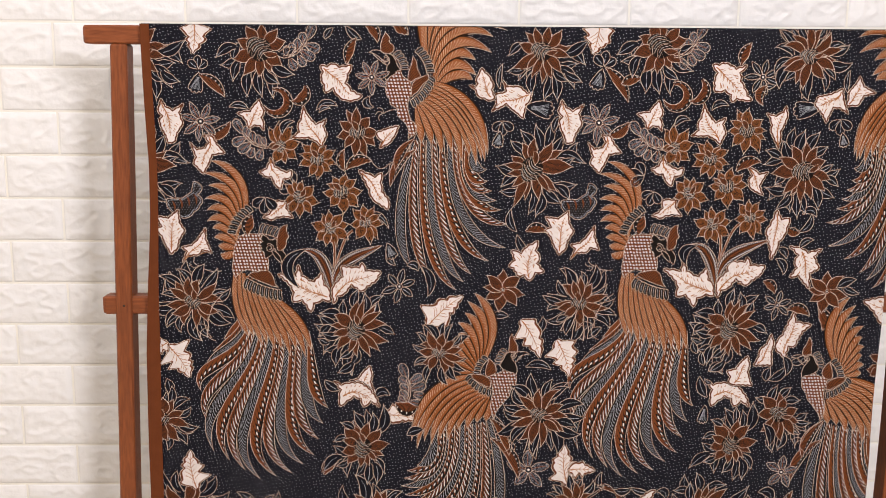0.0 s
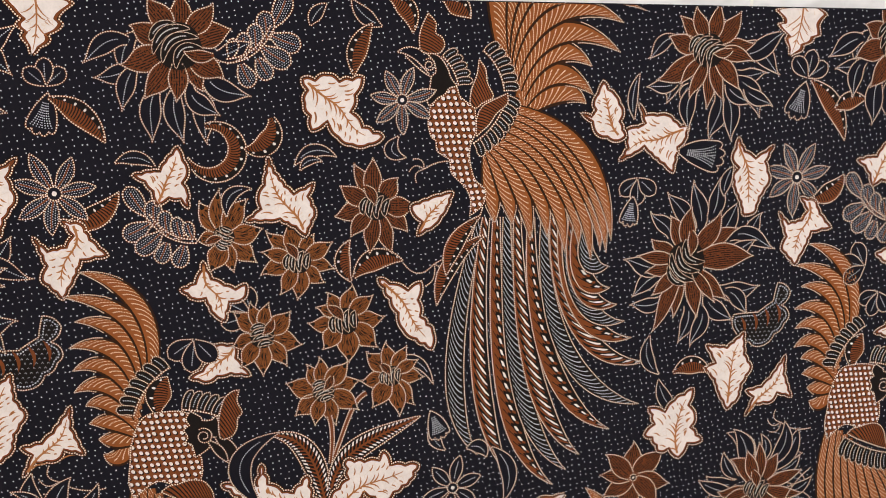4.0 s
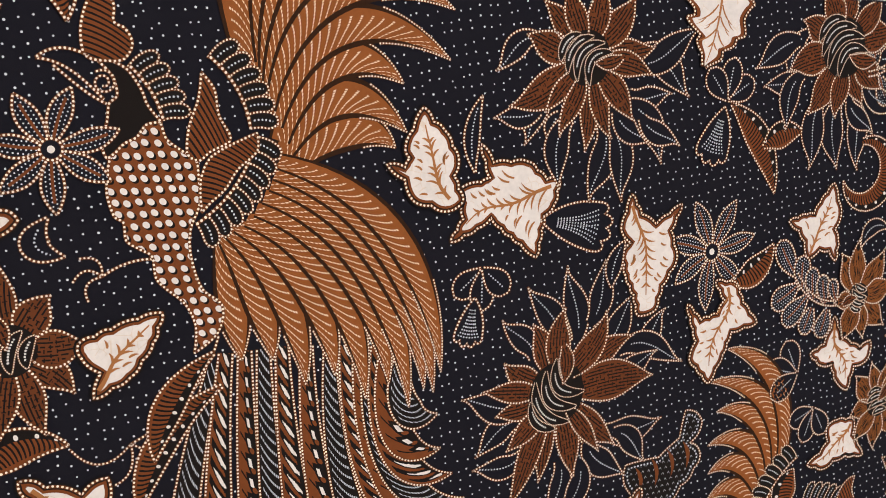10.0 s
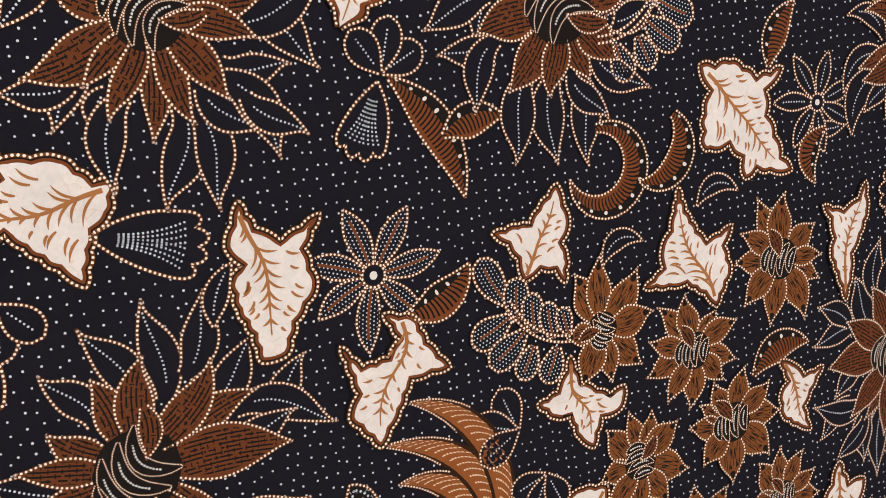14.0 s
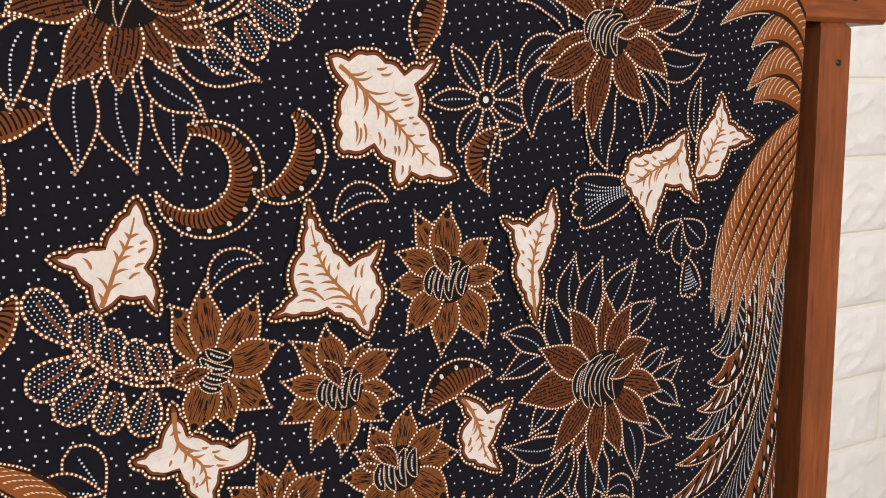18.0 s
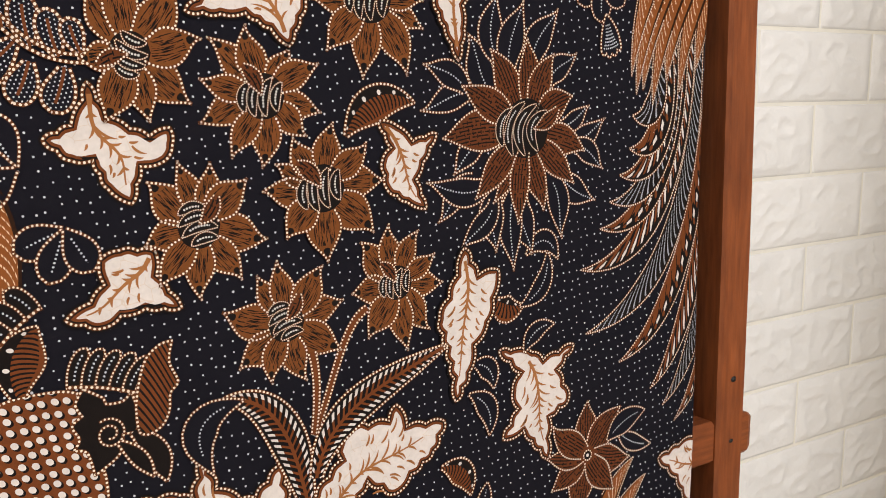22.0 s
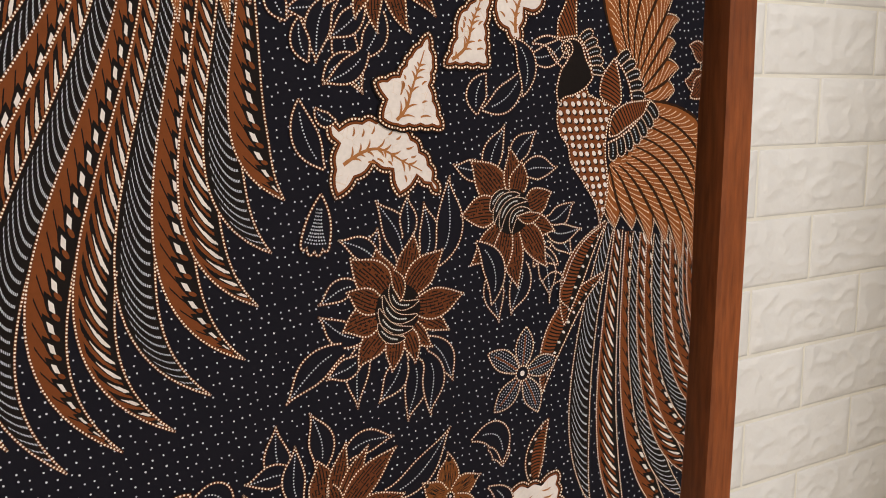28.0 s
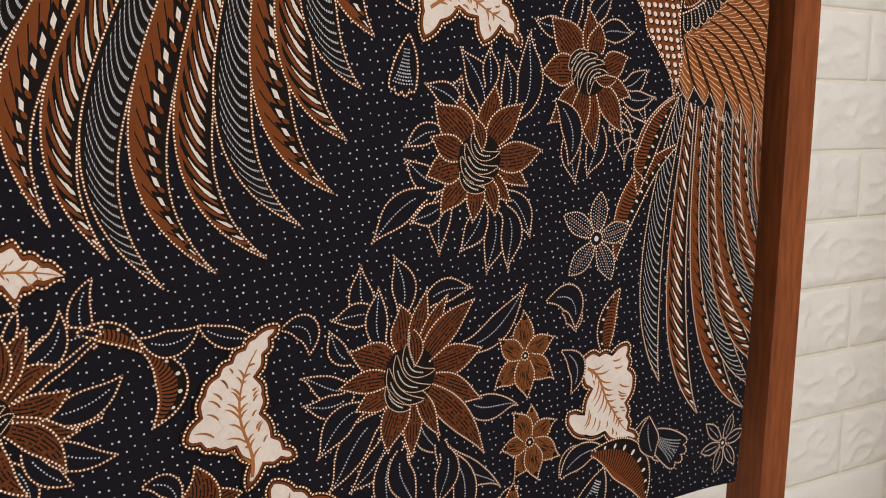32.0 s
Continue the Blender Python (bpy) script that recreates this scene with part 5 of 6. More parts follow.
LEAF_FLAT = ((-34, -7), (-23, 10), (-15, 33), (0, 25), (10, 18), (27, 12), (43, -16), (23, -17), (9, -17), (-9, -23), (-32, -16)), 0, 6
LEAF_LOW = ((17, -4), (4, -12), (-15, -18), (-20, -6), (-2, 6), (3, 22), (15, 9)), 0, 3
LEAF_BAY = ((-30, 24), (-19, 38), (4, 36), (19, 42), (22, 22), (28, 11), (21, -5), (24, -25), (34, -34), (13, -34), (0, -26), (-18, -26), (-33, -17), (-35, -4), (-21, -6), (-15, 11)), 0, 8
LEAF_ROUND_ONE = ((1, -43), (-10, -24), (-15, -10), (-27, 4), (-15, 9), (-26, 28), (-2, 25), (17, 40), (19, 16), (28, 1), (17, -17), (14, -32)), 0, 7
LEAF_ROUND_TWO = ((-25, -27), (-17, -7), (-26, 1), (-8, 5), (2, 14), (19, 37), (19, 16), (29, -10), (12, -5), (6, -14), (-14, -15)), 0, 5
LEAF_KITE = ((7, -35), (-5, -24), (-14, -27), (-24, -11), (-33, -7), (-22, 5), (-28, 23), (-10, 18), (-1, 29), (21, 40), (17, 22), (25, 9), (20, -2), (33, -18), (17, -20)), 0, 9

# ---- shapes of the flowers: heart, petals, leaflets, kind, tilt of the heart ----
BLOOM_F1 = 18.5, ((148, 45), (112, 50), (85, 55), (55, 61), (29, 65), (2, 74), (318, 61), (307, 55), (284, 60), (258, 59), (244, 79), (223, 49), (193, 45), (172, 53)), ((-22, 30, -40, 51), (-1, 38, -23, 70), (17, 41, 5, 81), (29, 54, 33, 83), (42, 31, 56, 59), (74, 25, 82, 47), (58, 28, 98, 9), (50, 11, 77, 19), (46, -38, 83, -28), (56, -42, 71, -57), (18, -40, 38, -63), (30, -46, 55, -64), (3, -57, -6, -84), (22, -61, 8, -89), (-31, -46, -59, -42), (-32, -18, -57, -34), (-26, -3, -67, 4)), "hatch", 2.2
BLOOM_F3 = 16.5, ((121, 55), (90, 54), (64, 50), (27, 42), (342, 51), (318, 54), (286, 54), (265, 59), (241, 51), (227, 56), (184, 62), (152, 55)), ((-32, 26, -45, 56), (-26, 51, -23, 80), (-17, 42, -3, 76), (7, 43, 24, 72), (21, 31, 40, 46), (34, 2, 52, 13), (39, -10, 66, 5), (47, -16, 65, -28), (35, -35, 59, -48), (21, -37, 31, -71), (-2, -49, 6, -79), (-9, -45, -8, -88), (-25, -46, -22, -75), (-31, -53, -48, -71), (-33, -38, -73, -29), (-50, -36, -65, -53), (-38, -10, -54, -26), (-49, 27, -77, 12), (-57, 29, -75, 38)), "hatch", 1.2
BLOOM_F4 = 16.0, ((88, 53), (73, 58), (52, 60), (35, 58), (9, 57), (339, 65), (316, 61), (296, 59), (273, 54), (255, 48), (230, 52), (198, 44), (172, 48), (147, 48)), ((-31, 28, -67, 30), (-41, 9, -70, 26), (-49, 1, -77, 10), (-59, 7, -69, -14), (-39, -13, -65, -6), (-39, -16, -61, -49), (-33, -39, -59, -43), (-64, -33, -71, -18), (-36, -45, -39, -72), (-11, -47, -31, -58), (-20, -56, -8, -90), (4, -52, -11, -72), (-23, 31, -23, 56), (-2, 50, 5, 77), (18, 40, 17, 70), (30, 50, 52, 64), (34, 30, 42, 53), (56, 2, 72, -10), (-8, -81, -35, -84)), "hatch", 2.4
BLOOM_F5 = 15.5, ((111, 44), (77, 50), (47, 50), (6, 51), (335, 44), (314, 39), (289, 40), (264, 41), (231, 45), (194, 41), (133, 50), (158, 40)), ((4, 39, -16, 71), (7, 57, 8, 73), (21, 36, 19, 68), (36, 36, 39, 84), (-20, 41, -42, 48), (-22, 36, -15, 54), (-36, 22, -56, 9), (-32, -18, -56, 2), (-50, -26, -78, -50), (-35, -34, -51, -39), (-25, -23, -29, -61), (4, -38, -14, -60), (13, -43, 8, -76), (28, -30, 43, -54), (26, -42, 26, -75)), "hatch", 2.5
BLOOM_F6 = 14.0, ((134, 50), (95, 44), (78, 35), (18, 36), (337, 41), (308, 52), (277, 54), (249, 55), (225, 48), (180, 42)), ((-19, 29, -7, 59), (1, 40, 20, 54), (11, 32, 39, 29), (37, -10, 55, 3), (39, -15, 62, -16), (39, -25, 54, -35), (30, -40, 35, -63), (12, -46, 1, -72), (-16, -47, -9, -76), (-28, 30, -48, 34)), "hatch", 0.6
BLOOM_F7 = 17.5, ((100, 48), (78, 57), (61, 58), (43, 67), (12, 57), (337, 61), (313, 87), (298, 50), (273, 56), (253, 52), (205, 43), (183, 51), (154, 48)), ((-34, 47, -35, 75), (-30, 51, -56, 42), (-25, 27, -23, 60), (-8, 53, -13, 79), (15, 57, 47, 53), (51, 17, 91, 51), (-52, 19, -57, 36), (-49, -2, -76, 8), (-53, -7, -75, -9), (-42, -21, -65, -45), (-28, -32, -58, -68), (-21, -47, -43, -71), (-11, -56, -18, -84), (-8, -56, -12, -107), (-6, -64, 5, -92), (10, -37, 28, -58), (30, -62, 74, -91), (43, -79, 38, -121), (34, -70, 24, -95), (56, -28, 87, -34)), "hatch", 2.3
BLOOM_F2 = 15.0, ((163, 44), (208, 60), (228, 43), (249, 50), (270, 56), (292, 52), (313, 51), (349, 49), (9, 50), (49, 50), (76, 46), (108, 44), (134, 45)), ((-43, 14, -62, -8), (-32, -17, -42, -51), (-41, -39, -63, -35), (-23, -42, -25, -51), (-14, -45, -18, -78), (15, -50, 5, -87), (23, -52, 29, -88), (28, -40, 50, -53), (38, -35, 58, -65), (53, -45, 72, -54), (39, -26, 64, -21), (49, 6, 78, -23), (44, -3, 85, 19)), "hatch", 0.8
BLOOM_F2B = 18.5, ((157, 43), (198, 51), (237, 54), (266, 48), (298, 44), (324, 47), (18, 48), (50, 48), (85, 45), (119, 47)), ((-44, 12, -49, -23), (-52, 5, -79, -15), (-48, -20, -71, -27), (-46, -23, -49, -56), (-24, -46, -25, -83), (-2, -46, 2, -84), (16, -46, 22, -85), (11, -45, 34, -60), (28, -29, 61, -43), (40, -9, 64, 3)), "hatch", 0.5
BLOOM_S1 = 8.5, ((121, 39), (93, 44), (56, 41), (11, 36), (320, 38), (284, 34), (248, 35), (187, 24)), (), "streak", 2.6
BLOOM_S2 = 10.0, ((135, 41), (103, 37), (59, 29), (28, 36), (345, 34), (319, 32), (267, 37), (240, 36), (200, 37), (165, 35)), (), "streak", 1.3
BLOOM_S3 = 11.0, ((119, 45), (89, 42), (38, 34), (0, 34), (336, 37), (299, 47), (263, 43), (226, 39), (183, 37), (152, 38)), (), "streak", 1.2
BLOOM_S4 = 11.0, ((153, 31), (121, 33), (79, 36), (42, 36), (5, 38), (319, 41), (273, 41), (230, 34), (180, 35)), (), "streak", 1.5
BLOOM_S5 = 9.5, ((137, 35), (106, 35), (78, 33), (41, 35), (346, 38), (306, 37), (270, 38), (234, 36), (196, 29)), (), "streak", 0.1
BLOOM_S6 = 9.0, ((164, 37), (120, 32), (97, 35), (52, 37), (14, 36), (329, 39), (289, 36), (255, 34), (219, 35)), (), "streak", 0.2
BLOOM_S7 = 8.5, ((133, 35), (98, 35), (63, 33), (30, 30), (355, 32), (307, 38), (280, 42), (238, 36), (186, 30)), (), "streak", 1.4
BLOOM_S3L = 12.0, ((117, 45), (94, 45), (52, 33), (0, 36), (319, 38), (288, 47), (261, 45), (229, 37), (192, 40), (150, 39)), (), "hatch", 1.2
BLOOM_N1 = 3.5, ((95, 33), (23, 28), (322, 33), (275, 32), (221, 33), (147, 27)), (), "streak", 0.7
BLOOM_N2 = 4.0, ((90, 28), (28, 27), (332, 32), (287, 31), (243, 28), (187, 25), (124, 29)), (), "streak", 0.7
BLOOM_H7 = 4.0, ((91, 39), (44, 42), (347, 41), (310, 40), (261, 43), (211, 37), (172, 37), (139, 41)), (), "hatch", 0.7


# ---- the motifs in their places ----
ornament_a(0.1669, 0.9433)
ornament_a(0.8764, 0.9451, -24)
ornament_b(0.4429, 1.2479, False)
ornament_b(1.4148, 1.2524, True)
ornament_c(0.6261, 0.6875, False)
ornament_c(1.2245, 0.6808, True)
white_blade(0.0821, 1.3558, 0.0781, 1.2989, 0.0196, 0.06, 3)
white_leaf_motif(0.3318, 1.2522, LEAF_BROAD)
white_leaf_motif(0.0338, 1.1832, LEAF_HORNED)
white_leaf_motif(0.0954, 1.1296, LEAF_CRESCENT)
white_leaf_motif(0.1826, 1.1903, LEAF_STUB)
white_leaf_motif(0.2810, 1.1722, LEAF_WEDGE)
white_leaf_motif(0.4173, 1.1581, LEAF_SMALL_OVAL)
white_leaf_motif(0.2218, 1.0907, LEAF_TONGUE)
white_leaf_motif(0.2203, 1.0217, LEAF_FOOT_SHAPE)
white_leaf_motif(0.3970, 1.0653, LEAF_RAGGED)
white_leaf_motif(0.0267, 0.9851, LEAF_ROUND_ONE)
white_leaf_motif(0.0719, 0.9548, LEAF_ROUND_TWO)
white_leaf_motif(0.2692, 0.8807, LEAF_HOLLY_WIDE)
white_leaf_motif(0.3551, 0.8941, LEAF_HOLLY_TALL)
white_leaf_motif(0.5880, 1.2478, LEAF_EARED)
white_leaf_motif(0.6382, 1.2236, LEAF_FORKED)
white_leaf_motif(0.7414, 1.1859, LEAF_HORNED)
white_leaf_motif(0.8040, 1.1336, LEAF_CRESCENT)
white_blade(0.7908, 1.3578, 0.7796, 1.3032, 0.0217, 0.06, 3)
white_blade(0.4917, 0.8089, 0.5557, 0.8664, 0.0241, 0.05, 3)
white_leaf_motif(0.7291, 0.9858, LEAF_ROUND_ONE)
white_leaf_motif(0.6712, 0.9295, LEAF_KITE)
white_leaf_motif(0.7757, 0.9615, LEAF_ROUND_TWO)
white_leaf_motif(1.0306, 1.2551, LEAF_BROAD_TIP)
white_leaf_motif(0.8925, 1.1930, LEAF_STUB)
white_leaf_motif(0.9947, 1.1792, LEAF_WEDGE)
white_leaf_motif(1.1171, 1.1818, LEAF_SLIM)
white_leaf_motif(0.9257, 1.0985, LEAF_TONGUE)
white_leaf_motif(1.0852, 1.0820, LEAF_SHIELD)
white_leaf_motif(0.9243, 1.0268, LEAF_FOOT_SHAPE)
white_leaf_motif(1.2128, 1.2148, LEAF_LOBED)
white_leaf_motif(1.2584, 1.2387, LEAF_DART)
white_leaf_motif(0.9738, 0.8913, LEAF_HOLLY_WIDE)
white_leaf_motif(1.0606, 0.9059, LEAF_HOLLY_TALL)
white_leaf_motif(1.1275, 0.9848, LEAF_SPEAR)
white_leaf_motif(1.1812, 0.9289, LEAF_CLEFT)
white_leaf_motif(1.1685, 0.7916, LEAF_PLAIN_TALL)
white_leaf_motif(1.1225, 0.7620, LEAF_PLAIN_SMALL)
white_leaf_motif(1.0751, 0.7188, LEAF_ARROW)
white_leaf_motif(1.0521, 0.6772, LEAF_WINGED)
white_leaf_motif(1.3376, 0.8457, LEAF_EDGE_LEAF)
white_blade(0.6635, 0.8218, 0.6997, 0.7507, 0.0215, 0.06, 3)
white_blade(0.7304, 0.7832, 0.7544, 0.7148, 0.0245, 0.06, 3)
white_blade(0.0158, 0.7723, 0.0528, 0.712, 0.0260, 0.06, 3)
white_blade(0.0161, 0.7798, -0.0153, 0.7659, 0.0102, 0.06, 3)
white_leaf_motif(0.3711, 0.7004, LEAF_ARROW)
white_leaf_motif(0.3572, 0.6785, LEAF_WINGED)
white_blade(0.4111, 0.6383, 0.4702, 0.6294, 0.0152, 0.06, 3)
white_blade(0.0576, 0.4943, 0.0487, 0.5693, 0.0239, 0.06, 3)
white_blade(0.7572, 0.5019, 0.7518, 0.5786, 0.0252, 0.06, 3)
white_leaf_motif(0.9070, 0.4397, LEAF_RIBBED)
white_leaf_motif(0.9389, 0.3605, LEAF_FLAT)
white_leaf_motif(1.1826, 0.4024, LEAF_BAY)
white_leaf_motif(0.8313, 0.3736, LEAF_LOW)
white_blade(0.7585, 0.5288, 0.8104, 0.527, 0.0124, 0.06, 3)
bloom(0.1962, 1.3066, *BLOOM_F2B)
bloom(0.6920, 1.3070, *BLOOM_F2)
bloom(0.9010, 1.3170, *BLOOM_F2B)
flower(1.1683, 1.3022, 0.0559, 11, 0.4, 0.0758, 13, "hatch", heart=0.27)
bloom(0.6780, 1.1010, *BLOOM_F1)
bloom(1.1720, 1.0980, *BLOOM_F3)
flower(0.0651, 0.8542, 0.0519, 10, 0.1, 0.0769, 14, "hatch", heart=0.27)
bloom(0.3598, 0.8045, *BLOOM_F4)
flower(0.7713, 0.8529, 0.0506, 10, 0.4, 0.0738, 14, "hatch", heart=0.27)
bloom(1.0510, 0.8060, *BLOOM_F4)
flower(0.5139, 0.7583, 0.0447, 9, 0.3, 0.0638, 11, "hatch", heart=0.27)
flower(0.7023, 0.6378, 0.0586, 11, 0.1, 0.0868, 13, "hatch", heart=0.27)
bloom(1.0670, 0.5810, *BLOOM_F5)
bloom(1.1560, 0.6380, *BLOOM_F6)
bloom(0.3706, 0.5774, *BLOOM_F5)
flower(-0.0002, 0.6314, 0.0493, 8, 0.3, 0.0664, 10, "hatch", heart=0.27)
bloom(-0.0160, 1.3040, *BLOOM_F2)
bloom(-0.0300, 1.0990, *BLOOM_F1)
bloom(1.0170, 0.4450, *BLOOM_F7)
flower(0.77, 0.4564, 0.0468, 11, 0.2, 0.0709, 15, "hatch", heart=0.27)
flower(0.0371, 0.4548, 0.0615, 10, 0.1, 0.0922, 13, "hatch", heart=0.27)
flower(0.389, 0.4304, 0.0645, 10, 0.1, 0.0933, 13, "hatch", heart=0.27)
flower(0.1766, 0.42, 0.0553, 9, 0.4, 0.0774, 12, "hatch", heart=0.27)
flower(0.5833, 0.3949, 0.0559, 10, 0.2, 0.0895, 13, "hatch", heart=0.27)
flower(0.8718, 0.3721, 0.0406, 6, 0.5, 0.0000, 0, "hatch", heart=0.13)
bloom(0.6291, 0.8782, *BLOOM_H7)
bloom(1.2290, 0.8760, *BLOOM_H7)
flower(1.3697, 0.7143, 0.0479, 8, 0.2, 0.0000, 0, "hatch", heart=0.27)
bloom(0.2291, 1.1394, *BLOOM_S1)
bloom(0.2949, 1.1156, *BLOOM_S2)
bloom(0.3670, 1.1640, *BLOOM_S3L)
bloom(0.2605, 1.0466, *BLOOM_S5)
bloom(0.3365, 1.0571, *BLOOM_S4)
bloom(0.3154, 0.9903, *BLOOM_S6)
bloom(0.3797, 1.0019, *BLOOM_S7)
bloom(0.9340, 1.1400, *BLOOM_S1)
bloom(1.0010, 1.1190, *BLOOM_S2)
bloom(1.0640, 1.1700, *BLOOM_S3)
bloom(0.9640, 1.0550, *BLOOM_S5)
bloom(1.0330, 1.0700, *BLOOM_S4)
bloom(1.0100, 0.9990, *BLOOM_S6)
bloom(1.0790, 1.0130, *BLOOM_S7)
bloom(1.1080, 0.4460, *BLOOM_N1)
bloom(1.1140, 0.3830, *BLOOM_N2)
flower(1.1001, 0.3284, 0.0268, 6, 0.3, 0.0000, 0, "streak", heart=0.14)
star_flower(1.0239, 0.3307, 0.0228, 5, 0.5, MAT_NAVY)
star_flower(0.0887, 1.1814, 0.0377, 7, 0.2)
star_flower(0.3912, 1.2603, 0.0326, 7, 0.3)
star_flower(0.7957, 1.1826, 0.0383, 7, 0.2)
star_flower(1.0856, 1.2651, 0.0330, 7, 0.5, MAT_NAVY)
star_flower(0.4397, 0.8842, 0.0334, 6, 0.3, MAT_NAVY)
star_flower(1.1379, 0.8501, 0.0287, 6, 0.3, MAT_NAVY)
star_flower(0.6834, 0.5305, 0.0418, 5, 0.3)
star_flower(1.1677, 0.5232, 0.0345, 5, 0.2)
star_flower(1.3057, 0.349, 0.0260, 6, 0.2, MAT_NAVY)
pod(0.0886, 1.2631, 0.1327, 1.2242, 0.1, 0.0098)
hook(0.2218, 1.2169, 0.0218, 105, -165, 0.0084)
hook(0.2559, 1.2368, 0.0197, 25, -110, 0.0099)
pod(0.3478, 1.2825, 0.365, 1.3283, 0.1, 0.0089)
pod(0.3779, 1.3525, 0.4014, 1.3198, 0.2, 0.0088)
pod(0.0948, 1.1546, 0.1414, 1.1818, -0.15, 0.0100)
pod(0.8045, 1.2799, 0.847, 1.2188, 0.1, 0.0099)
hook(0.9315, 1.2313, 0.0220, 105, -165, 0.0085)
hook(0.9633, 1.2434, 0.0220, 50, -110, 0.0090)
pod(1.046, 1.2855, 1.0628, 1.325, 0.1, 0.0090)
pod(1.0947, 1.2503, 1.0887, 1.2154, -0.3, 0.0080)
pod(0.8127, 1.1606, 0.8494, 1.1849, -0.15, 0.0101)
pod(0.3429, 1.0946, 0.3423, 1.134, 0.2, 0.0071)
pod(0.345, 1.0977, 0.3915, 1.1121, 0.2, 0.0101)
pod(1.0477, 1.0969, 1.0919, 1.1144, 0.2, 0.0103)
pod(0.8337, 1.2505, 0.8686, 1.2606, 0.1, 0.0090)
pod(0.4282, 1.351, 0.4548, 1.3338, 0.1, 0.0097)
pod(1.182, 0.4332, 1.1928, 0.4855, 0.12, 0.0079)
pod(0.8507, 0.4813, 0.8538, 0.4377, 0.3, 0.0089)
pod(1.1703, 0.3641, 1.2247, 0.314, 0.2, 0.0163)
pod(1.1564, 0.8416, 1.1996, 0.8287, 0.2, 0.0096)
pod(1.2154, 0.8449, 1.2259, 0.8017, 0.2, 0.0107)
pod(0.6684, 0.9863, 0.7096, 0.9843, 0.2, 0.0093)
pod(0.4744, 0.6547, 0.4322, 0.6636, 0.2, 0.0140)
pod(1.1087, 0.8949, 1.1312, 0.8715, 0.2, 0.0085)
fern((0.3165, 0.874), (0.309, 0.916), (0.300, 0.950), (0.266, 0.951), 0.0108)
fern((0.321, 0.894), (0.328, 0.932), (0.362, 0.941), (0.408, 0.960), 0.0105)
fern((1.0205, 0.889), (1.013, 0.930), (1.004, 0.962), (0.971, 0.963), 0.0108)
fern((1.025, 0.908), (1.032, 0.945), (1.066, 0.954), (1.115, 0.972), 0.0108)
pod(0.5549, 0.5207, 0.6238, 0.5655, 0.2, 0.0088)
pod(0.299, 0.5216, 0.3259, 0.5496, 0.2, 0.0110)
shell(0.0887, 1.267, 0.0807, 1.2356, 0.0147)
shell(0.7985, 1.2779, 0.7886, 1.2452, 0.0159)
shell(0.6625, 1.2110, 0.7080, 1.2040, 0.0180)
bud(0.087, 1.2728, 0.0235, 1.57)
bud(0.8004, 1.2818, 0.0278, 1.4)
shell(1.1960, 1.2140, 1.1500, 1.2060, 0.0180)
bud(0.6239, 1.1846, 0.0261, -1.57)
shell(0.6191, 1.1675, 0.6145, 1.1414, 0.0111)
bud(1.2314, 1.1911, 0.0284, -1.57)
shell(1.2352, 1.168, 1.2411, 1.1447, 0.0102)
frond(0.2364, 1.2940, 0.2771, 1.3244, -1)
frond(0.2060, 1.1365, 0.1640, 1.1610)
frond(0.9253, 1.2994, 0.9649, 1.3302, -1)
frond(0.9160, 1.1370, 0.8720, 1.1610)
frond(0.4491, 0.6570, 0.4532, 0.7088, -1)
shell(0.4173, 0.9648, 0.4275, 0.9388, 0.0124)
shell(1.1834, 0.3515, 1.1659, 0.3142, 0.0166)
shell(1.0137, 0.658, 1.0091, 0.6255, 0.0108)
bud(0.2508, 1.0669, 0.0303, 2.6)
bud(0.8808, 1.0879, 0.0307, 2.9)
bud(0.8995, 1.0593, 0.0267, -1.9)
bud(0.1999, 1.0463, 0.0304, -1.7)
lace(0.7712, 1.0397)
lace(0.0622, 1.0397)
dark_leaf(0.6179, 1.2411, 0.6221, 1.2854, 0.1, 0.0050)
dark_leaf(0.7152, 1.1651, 0.7245, 1.1952, 0.1, 0.0060)
dark_leaf(1.1118, 1.2524, 1.0743, 1.2521, 0.1, 0.0050)
dark_leaf(1.2401, 1.2383, 1.2421, 1.2781, 0.1, 0.0050)
dark_leaf(0.2931, 1.2025, 0.3311, 1.2096, 0.25, 0.0060)
dark_leaf(0.298, 1.1976, 0.3181, 1.2056, 0.25, 0.0040)
dark_leaf(0.3881, 1.2278, 0.395, 1.2081, -0.5, 0.0069)
dark_leaf(0.9977, 1.2058, 1.0278, 1.214, 0.3, 0.0060)
dark_leaf(0.2325, 1.1574, 0.2549, 1.1824, 0.3, 0.0060)
dark_leaf(0.9331, 1.1763, 0.9599, 1.1885, 0.3, 0.0061)
dark_leaf(0.1391, 1.2065, 0.1737, 1.2018, 0.2, 0.0059)
dark_leaf(0.3715, 1.0008, 0.4204, 0.9907, 0.4, 0.0061)
dark_leaf(0.2576, 0.8808, 0.2741, 0.954, 0.4, 0.0104)
dark_leaf(0.9658, 0.9243, 0.9848, 0.9611, 0.4, 0.0094)
dark_leaf(0.4326, 0.9231, 0.4224, 0.9544, 0.2, 0.0062)
dark_leaf(0.4789, 0.9232, 0.4914, 0.8653, 0.2, 0.0083)
dark_leaf(0.4531, 0.9231, 0.4737, 0.9127, 0.3, 0.0073)
dark_leaf(0.653, 0.9862, 0.6419, 1.0275, 0.2, 0.0072)
dark_leaf(0.6744, 0.9446, 0.6531, 0.981, 0.1, 0.0073)
dark_leaf(0.7881, 0.7854, 0.8137, 0.8069, 0.1, 0.0075)
dark_leaf(0.7295, 0.8176, 0.7501, 0.8283, 0.1, 0.0064)
